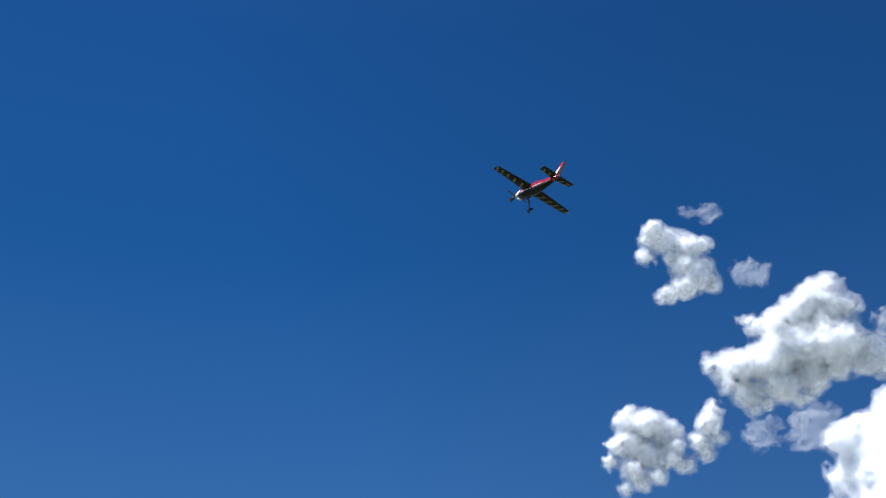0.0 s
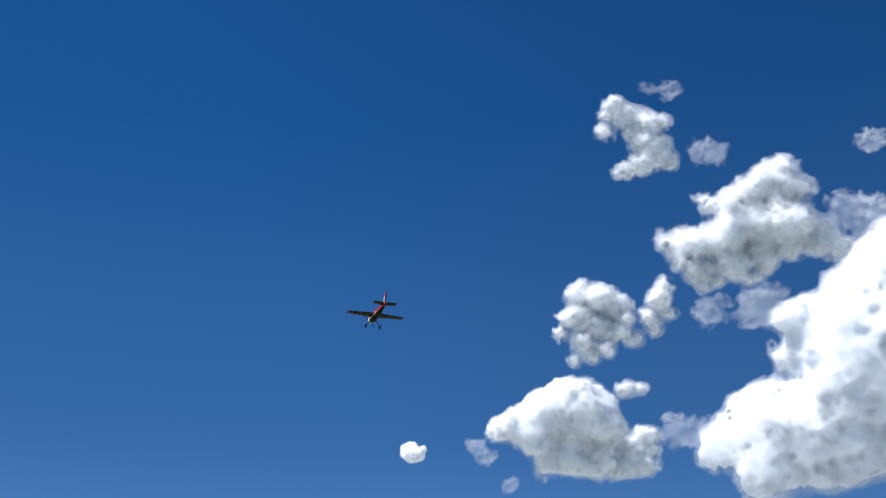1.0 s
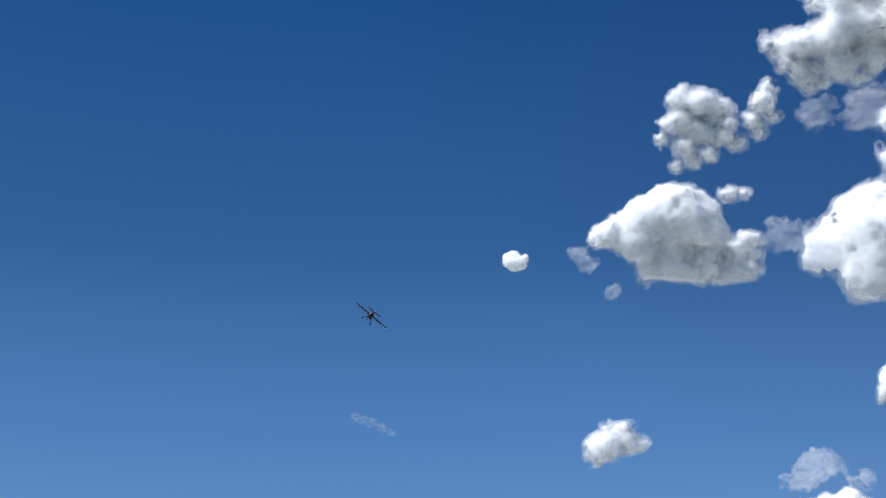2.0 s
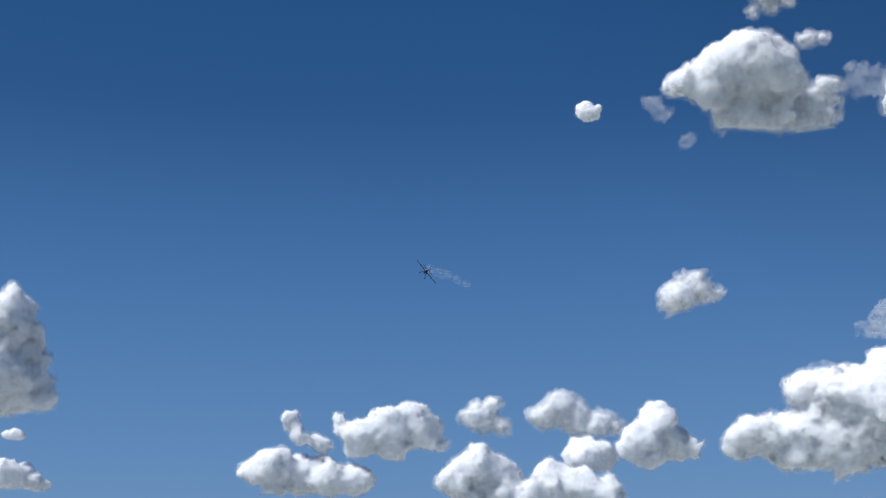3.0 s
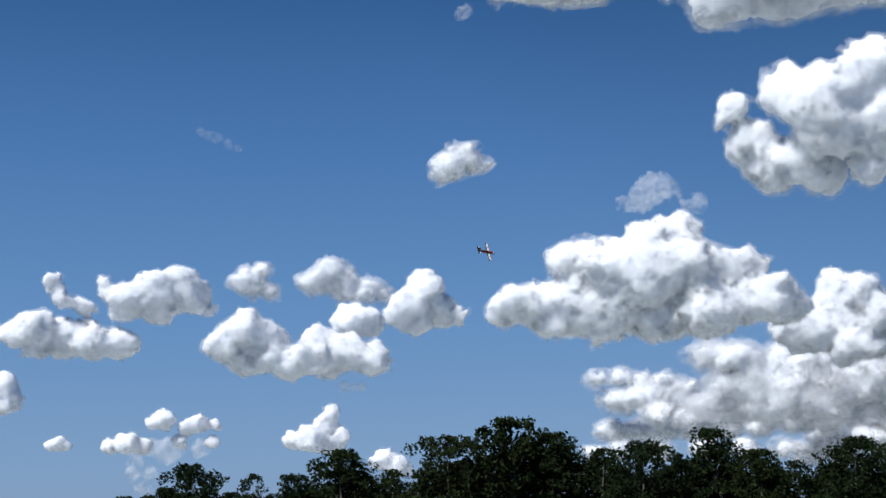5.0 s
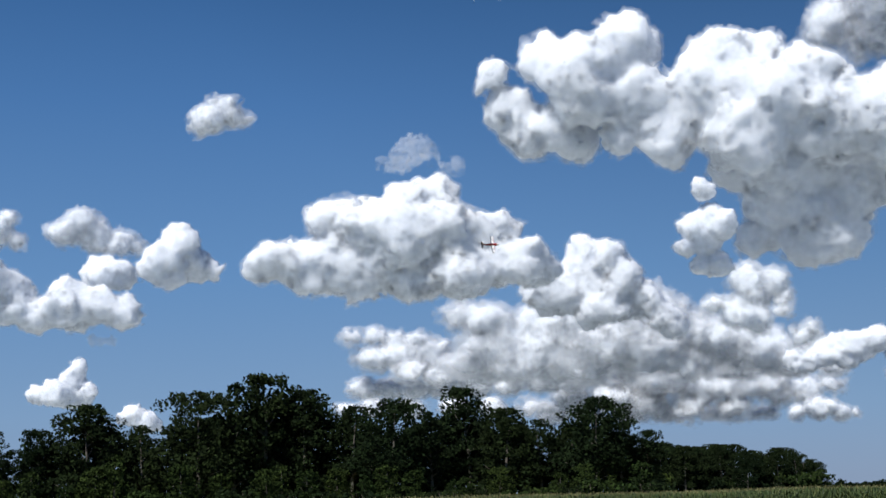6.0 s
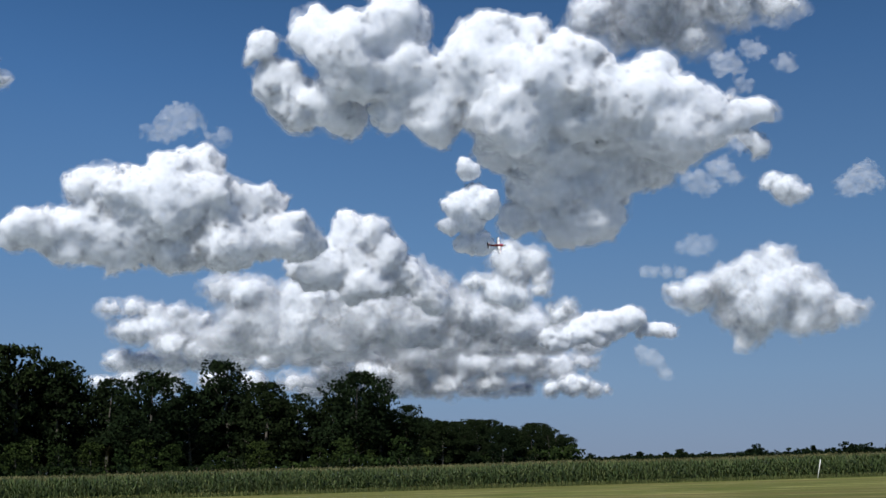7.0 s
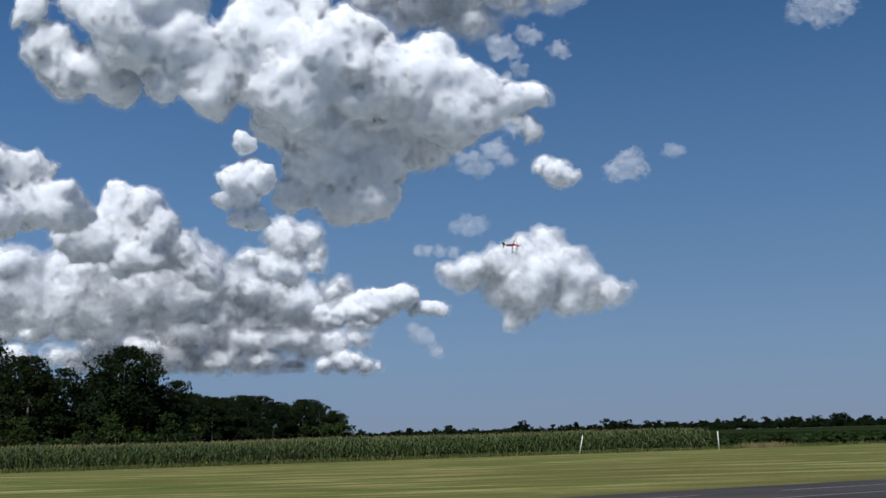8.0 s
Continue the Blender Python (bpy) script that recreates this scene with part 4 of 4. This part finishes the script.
runway()
WHITE_PLASTIC = surface("white_plastic", (0.70, 0.70, 0.66), (0.82, 0.82, 0.78), 4.0, 0.5)


def marker(yaw, far, tilt):
    x, y = spot(yaw, far)
    ob = root("marker_pole", "thin white plastic marker pole at the corn's edge" + (", leaning" if tilt else ""), "pole", pose(x, y, 0, 0, tilt, 0), "runway markers")
    bm = bmesh.new()
    tube(bm, [(0, 0, -0.1), (0, 0, 0.8), (0, 0, 1.46)], [0.040, 0.040, 0.040], 10)
    part("pole", bm, WHITE_PLASTIC, ob, smooth=True)
    bm = bmesh.new()
    tube(bm, [(0, 0, 1.46), (0, 0, 1.50)], [0.046, 0.042], 10)
    part("cap", bm, WHITE_PLASTIC, ob, smooth=True)
    return ob


marker(-5.36, 112.5, 12)
marker(-10.98, 114.5, -2)


# ---- model aeroplanes ----
def gloss(name, colour, rough=0.25):
    m, n, l, p = material(name, colour, rough, 0, 0.5)
    f = noise_node(n, l, 12.0, 4)
    l.new(ramp(n, l, f, [(0.3, tuple(v * 0.88 for v in colour)), (0.7, colour)]), p.inputs["Base Color"])
    p.inputs["Coat Weight"].default_value = 0.4
    return m


RED = gloss("red_film", (0.36, 0.008, 0.02))
BRIGHT_RED = gloss("bright_red_film", (0.55, 0.012, 0.03))
MAROON = gloss("maroon_film", (0.09, 0.006, 0.012))
WHITE = gloss("white_film", (0.85, 0.85, 0.84))
BLACK = material("black_film", (0.008, 0.008, 0.009), 0.5, 0, 0.2)[0]
CREAM = gloss("cream_film", (0.16, 0.15, 0.12))
CARBON = gloss("carbon_fibre", (0.015, 0.015, 0.016), 0.35)
RUBBER = surface("tyre_rubber", (0.018, 0.018, 0.018), (0.03, 0.03, 0.03), 20.0, 0.9)
ALLOY = material("polished_alloy", (0.7, 0.7, 0.72), 0.25, 1.0)[0]
TINT = material("canopy_tint", (0.16, 0.012, 0.025), 0.08, 0, 0.8)[0]


def skin(bm, rings, caps=True):
    vs = [[bm.verts.new(p) for p in ring] for ring in rings]
    for a, b in zip(vs, vs[1:]):
        n = len(a)
        for k in range(n):
            bm.faces.new((a[k], a[(k + 1) % n], b[(k + 1) % n], b[k]))
    if caps:
        bm.faces.new(vs[0][::-1])
        bm.faces.new(vs[-1])
    bmesh.ops.recalc_face_normals(bm, faces=bm.faces)
    return bm


def hull(stations, sides=16, power=2.6, fat=1.0):
    """Rounded box rings (x, half width, half height, middle height) lofted along x."""
    rings = []
    for x, w, h, z in stations:
        w, h = w * fat, h * fat
        ring = []
        for k in range(sides):
            a = 2 * math.pi * k / sides
            c, s = math.cos(a), math.sin(a)
            ring.append((x, w * math.copysign(abs(c) ** (2 / power), c), z + h * math.copysign(abs(s) ** (2 / power), s)))
        rings.append(ring)
    return skin(bmesh.new(), rings)


def foil(root_le, tip_le, root_chord, tip_chord, thick, side, a=0.0, b=1.0):
    """A tapered wing panel of symmetrical section along y; a to b is the stretch of the chord that it takes."""
    rings = []
    prof = [a + (b - a) * t for t in (0, 0.04, 0.15, 0.4, 0.7, 1.0)]
    depth = lambda t: max(0.004, 5 * thick * (0.2969 * math.sqrt(t) - 0.126 * t - 0.3516 * t * t + 0.2843 * t ** 3 - 0.1015 * t ** 4)) if t > 0 else 0.004
    for k in (0.0, 0.5, 0.94, 1.0):
        le = Vector(root_le).lerp(Vector(tip_le), k)
        ch = root_chord + (tip_chord - root_chord) * k
        squeeze = 1.0 if k < 1 else 0.35
        ring = [(le.x - t * ch, side * le.y, le.z + depth(t) * ch * squeeze) for t in prof]
        ring += [(le.x - t * ch, side * le.y, le.z - depth(t) * ch * squeeze) for t in prof[::-1]]
        rings.append(ring)
    return skin(bmesh.new(), rings)


def stripe(points, z, mat, name, parent, thick=0.004):
    """A strip of film laid on a wing: a thin plate over the given outline."""
    bm = bmesh.new()
    low = [bm.verts.new((x, y, z(x, y))) for x, y in points]
    top = [bm.verts.new((x, y, z(x, y) + thick)) for x, y in points]
    bm.faces.new(low[::-1])
    bm.faces.new(top)
    n = len(points)
    for k in range(n):
        bm.faces.new((low[k], low[(k + 1) % n], top[(k + 1) % n], top[k]))
    bmesh.ops.recalc_face_normals(bm, faces=bm.faces)
    return part(name, bm, mat, parent)


def two_faced(ob, upper, lower):
    """Other film on the upper side than on the lower."""
    me = ob.data
    me.materials.clear()
    me.materials.append(upper)
    me.materials.append(lower)
    for p in me.polygons:
        p.material_index = 0 if p.normal.z > 0.05 else 1
    return ob


def aeroplane(name, label, top, under, body, fin_film, pants, trim, deck):
    """A radio-controlled aerobatic aeroplane, 2 m in span, nose along +x."""
    ob = root(name, label, "model airplane", Matrix.Identity(4), "flying models")
    fus = part("fuselage", hull([(0.66, 0.070, 0.080, 0.0), (0.60, 0.082, 0.092, 0.0), (0.35, 0.088, 0.105, 0.0), (0.05, 0.085, 0.105, 0.0),
                                 (-0.3, 0.066, 0.085, 0.01), (-0.65, 0.040, 0.058, 0.03), (-0.98, 0.012, 0.034, 0.045)], fat=1.22), body, ob, smooth=True)
    part("side_panel", hull([(0.58, 0.085, 0.055, -0.055), (0.3, 0.092, 0.065, -0.06), (0.0, 0.088, 0.06, -0.06), (-0.35, 0.066, 0.045, -0.045), (-0.75, 0.036, 0.028, -0.005)], fat=1.22), BLACK, fus, "black lower side", True)
    part("side_flash", hull([(0.45, 0.094, 0.018, -0.03), (0.2, 0.095, 0.024, -0.04), (-0.1, 0.086, 0.02, -0.03), (-0.4, 0.064, 0.008, 0.0)], fat=1.22), WHITE, fus, "white side stripe", True)
    cowl = part("cowl", hull([(0.78, 0.05, 0.05, 0.0), (0.76, 0.068, 0.068, 0.0), (0.66, 0.086, 0.092, -0.005), (0.58, 0.090, 0.098, -0.005)], fat=1.18), WHITE, ob, "glossy white engine cowl", True)
    for side in (1, -1):
        part("air_inlet", hull([(0.785, 0.022, 0.016, 0.005), (0.75, 0.022, 0.016, 0.005)]), BLACK, cowl).location = (0, 0.04 * side, 0)
    part("canopy", hull([(0.28, 0.02, 0.01, 0.09), (0.2, 0.055, 0.05, 0.095), (0.05, 0.066, 0.075, 0.095), (-0.15, 0.058, 0.066, 0.09), (-0.35, 0.025, 0.02, 0.085)], power=2.0, fat=1.25), TINT, ob, "pinkish red bubble canopy", True)
    part("turtle_deck", hull([(-0.2, 0.048, 0.05, 0.08), (-0.5, 0.036, 0.042, 0.08), (-0.85, 0.010, 0.018, 0.075)], power=2.0, fat=1.3), deck, ob, smooth=True)
    for side in (1, -1):
        wing = two_faced(part("wing", foil((0.36, 0.10, 0), (0.30, 1.0, 0.01), 0.42, 0.24, 0.13, side, 0.0, 0.74), top, ob), top, under)
        two_faced(part("aileron", foil((0.36, 0.13, 0), (0.30, 0.99, 0.01), 0.42, 0.24, 0.11, side, 0.755, 1.0), trim, wing), trim, under)
        low = lambda x, y: -0.040 + 0.020 * abs(y)
        for y0 in (0.22, 0.42, 0.60, 0.76, 0.90):
            lead = 0.34 - 0.06 * y0
            stripe([(lead - 0.06, side * y0), (lead - 0.04, side * (y0 + 0.03)), (lead - 0.30 + 0.09 * y0, side * (y0 + 0.12)), (lead - 0.31 + 0.09 * y0, side * (y0 + 0.07))], low, CREAM, "film_stripe", wing)
        stripe([(0.32, side * 0.2), (0.295, side * 0.97), (0.27, side * 0.97), (0.285, side * 0.2)], lambda x, y: 0.027 - 0.012 * abs(y), RED, "film_stripe", wing)
        crest = lambda x, y: 0.036 - 0.016 * abs(y)
        for y0, y1 in ((0.50, 0.56), (0.90, 0.985)):
            stripe([(0.25 - 0.02 * y0, side * y0), (0.25 - 0.02 * y1, side * y1), (0.06 + 0.06 * y1, side * y1), (0.06 + 0.06 * y0, side * y0)], crest, trim, "film_stripe", wing)
        tail = two_faced(part("stabiliser", foil((-0.70, 0.02, 0.05), (-0.78, 0.40, 0.05), 0.20, 0.12, 0.09, side, 0.0, 0.62), top, ob), top, under)
        two_faced(part("elevator", foil((-0.70, 0.04, 0.05), (-0.78, 0.40, 0.05), 0.30, 0.22, 0.06, side, 0.45, 1.0), trim, tail), trim, under)
        for y0 in (0.12, 0.26):
            stripe([(-0.74, side * y0), (-0.74, side * (y0 + 0.025)), (-0.93, side * (y0 + 0.09)), (-0.93, side * (y0 + 0.05))], lambda x, y: 0.030, CREAM, "film_stripe", tail)
        bm = bmesh.new()
        tube(bm, [(0.40, 0.05 * side, -0.09), (0.41, 0.15 * side, -0.15), (0.42, 0.23 * side, -0.29)], [0.024, 0.019, 0.014], 8)
        leg = part("gear_leg", bm, CARBON, ob, "black carbon landing gear leg", True)
        part("wheel_pant", hull([(0.53, 0.012, 0.012, -0.325), (0.49, 0.030, 0.034, -0.32), (0.42, 0.036, 0.042, -0.315), (0.30, 0.010, 0.014, -0.30)], 12, 2.0), pants, leg, smooth=True).location = (0, 0.25 * side, 0)
        bm = bmesh.new()
        tube(bm, [(0.43, 0.235 * side, -0.35), (0.43, 0.265 * side, -0.35)], [0.042, 0.042], 14)
        part("wheel", bm, RUBBER, leg, smooth=True)
    fin = foil((-0.68, 0.08, 0), (-0.86, 0.42, 0), 0.26, 0.13, 0.08, 1, 0.0, 0.7)
    bmesh.ops.transform(fin, matrix=pose(0, 0, 0, 90, 0, 0), verts=fin.verts)
    fin = part("fin", fin, fin_film, ob)
    for side in (1, -1):
        bm = bmesh.new()
        skin(bm, [[(-0.76, side * 0.0115, 0.13), (-0.86, side * 0.0115, 0.13), (-0.90, side * 0.0115, 0.30), (-0.85, side * 0.0115, 0.30)],
                  [(-0.76, side * 0.0145, 0.13), (-0.86, side * 0.0145, 0.13), (-0.90, side * 0.0145, 0.30), (-0.85, side * 0.0145, 0.30)]])
        part("fin_flash", bm, WHITE, fin, "white flash")
    rud = foil((-0.66, 0.02, 0), (-0.86, 0.42, 0), 0.36, 0.22, 0.06, 1, 0.5, 1.0)
    bmesh.ops.transform(rud, matrix=pose(0, 0, 0, 90, 0, 0), verts=rud.verts)
    part("rudder", rud, trim if body is not WHITE else body, ob)
    bm = bmesh.new()
    tube(bm, [(-0.88, 0, 0.0), (-0.95, 0, -0.06)], [0.008, 0.006], 6)
    tw = part("tail_wheel_strut", bm, CARBON, ob, smooth=True)
    bm = bmesh.new()
    tube(bm, [(-0.95, -0.012, -0.075), (-0.95, 0.012, -0.075)], [0.022, 0.022], 10)
    part("tail_wheel", bm, RUBBER, tw, smooth=True)
    bm = bmesh.new()
    tube(bm, [(0.58, 0.05, -0.10), (0.55, 0.055, -0.16), (0.47, 0.055, -0.18)], [0.016, 0.016, 0.015], 8)
    part("exhaust", bm, ALLOY, ob, "polished metal exhaust", True)
    prop = root("propeller", "", "", pose(0.80, 0, 0))
    for key in ("category", "label"):
        if key in prop:
            del prop[key]
    prop.parent = ob
    bm = bmesh.new()
    tube(bm, [(-0.02, 0, 0), (0.02, 0, 0), (0.06, 0, 0), (0.085, 0, 0)], [0.045, 0.043, 0.028, 0.004], 14)
    part("spinner", bm, ALLOY, prop, "polished metal spinner", True)
    for turn in (0, 180):
        bl = foil((0.022, 0.02, 0), (0.015, 0.27, 0), 0.05, 0.025, 0.12, 1)
        bmesh.ops.transform(bl, matrix=pose(0, 0, 0, turn, 0, 0) @ pose(0, 0, 0, 0, 60, 0), verts=bl.verts)
        part("blade", bl, CARBON, prop, smooth=True)
    return ob, prop


racer, racer_prop = aeroplane("model_airplane", "red, white and black aerobatic model airplane in flight", WHITE, BLACK, RED, BRIGHT_RED, BLACK, BLACK, MAROON)
trainer, trainer_prop = aeroplane("model_airplane", "white model airplane with black undersides and red wheel pants", WHITE, BLACK, WHITE, BRIGHT_RED, BRIGHT_RED, WHITE, WHITE)

# seconds, place, heading, climb, bank
FLIGHT = [
    (0, -11.09, 21.08, 21.43, 152.4, 22.4, 15.0),
    (0.5, -16.55, 27.99, 24.30, 146.7, 9.8, -4.4),
    (1, -23.18, 34.15, 24.77, 142.0, 7.7, -1.6),
    (1.5, -31.86, 42.50, 25.94, 143.1, 8.3, 17.8),
    (2, -40.16, 49.57, 26.56, 136.8, 13.9, 37.6),
    (3.5, -59.70, 75.50, 28.60, 128.0, 10.0, 58.0),
    (4, -60.37, 84.13, 28.49, 97.6, 3.9, 77.0),
    (5.5, -50.45, 121.36, 27.49, 45.6, 1.7, 63.3),
    (6, -40.22, 130.04, 26.62, 25.8, 2.1, 70.0),
    (6.5, -29.17, 133.87, 25.24, 19.3, 1.4, 82.0),
    (7, -16.96, 135.92, 23.47, 15.5, 0.3, 66.5),
    (7.5, -4.82, 138.26, 21.87, 0.1, -3.1, 65.3),
    (8, 7.03, 137.02, 20.48, -14.0, -2.6, 49.7),
]


def flying(x, y, z, heading, climb, bank):
    return pose(x, y, z, 0, 0, heading) @ pose(0, 0, 0, 0, -climb, 0) @ pose(0, 0, 0, bank, 0, 0)


def motions():
    walk(racer, [(t, flying(*row)) for t, *row in FLIGHT])
    walk(trainer, [(t, flying(-5.17 - 5.8 * (t - 2.0), 22.5 - 2.6 * (t - 2.0), 15.63 + 1.6 * (t - 2.0), 145.8, 29.9, -14.8)) for t in (0.0, 1.0, 2.0, 2.2, 3.0, 5.0, 8.0)])
    for prop in (racer_prop, trainer_prop):
        walk(prop, [(k * 0.1, pose(0.80, 0, 0, 77 * k, 0, 0)) for k in range(81)])


motions()
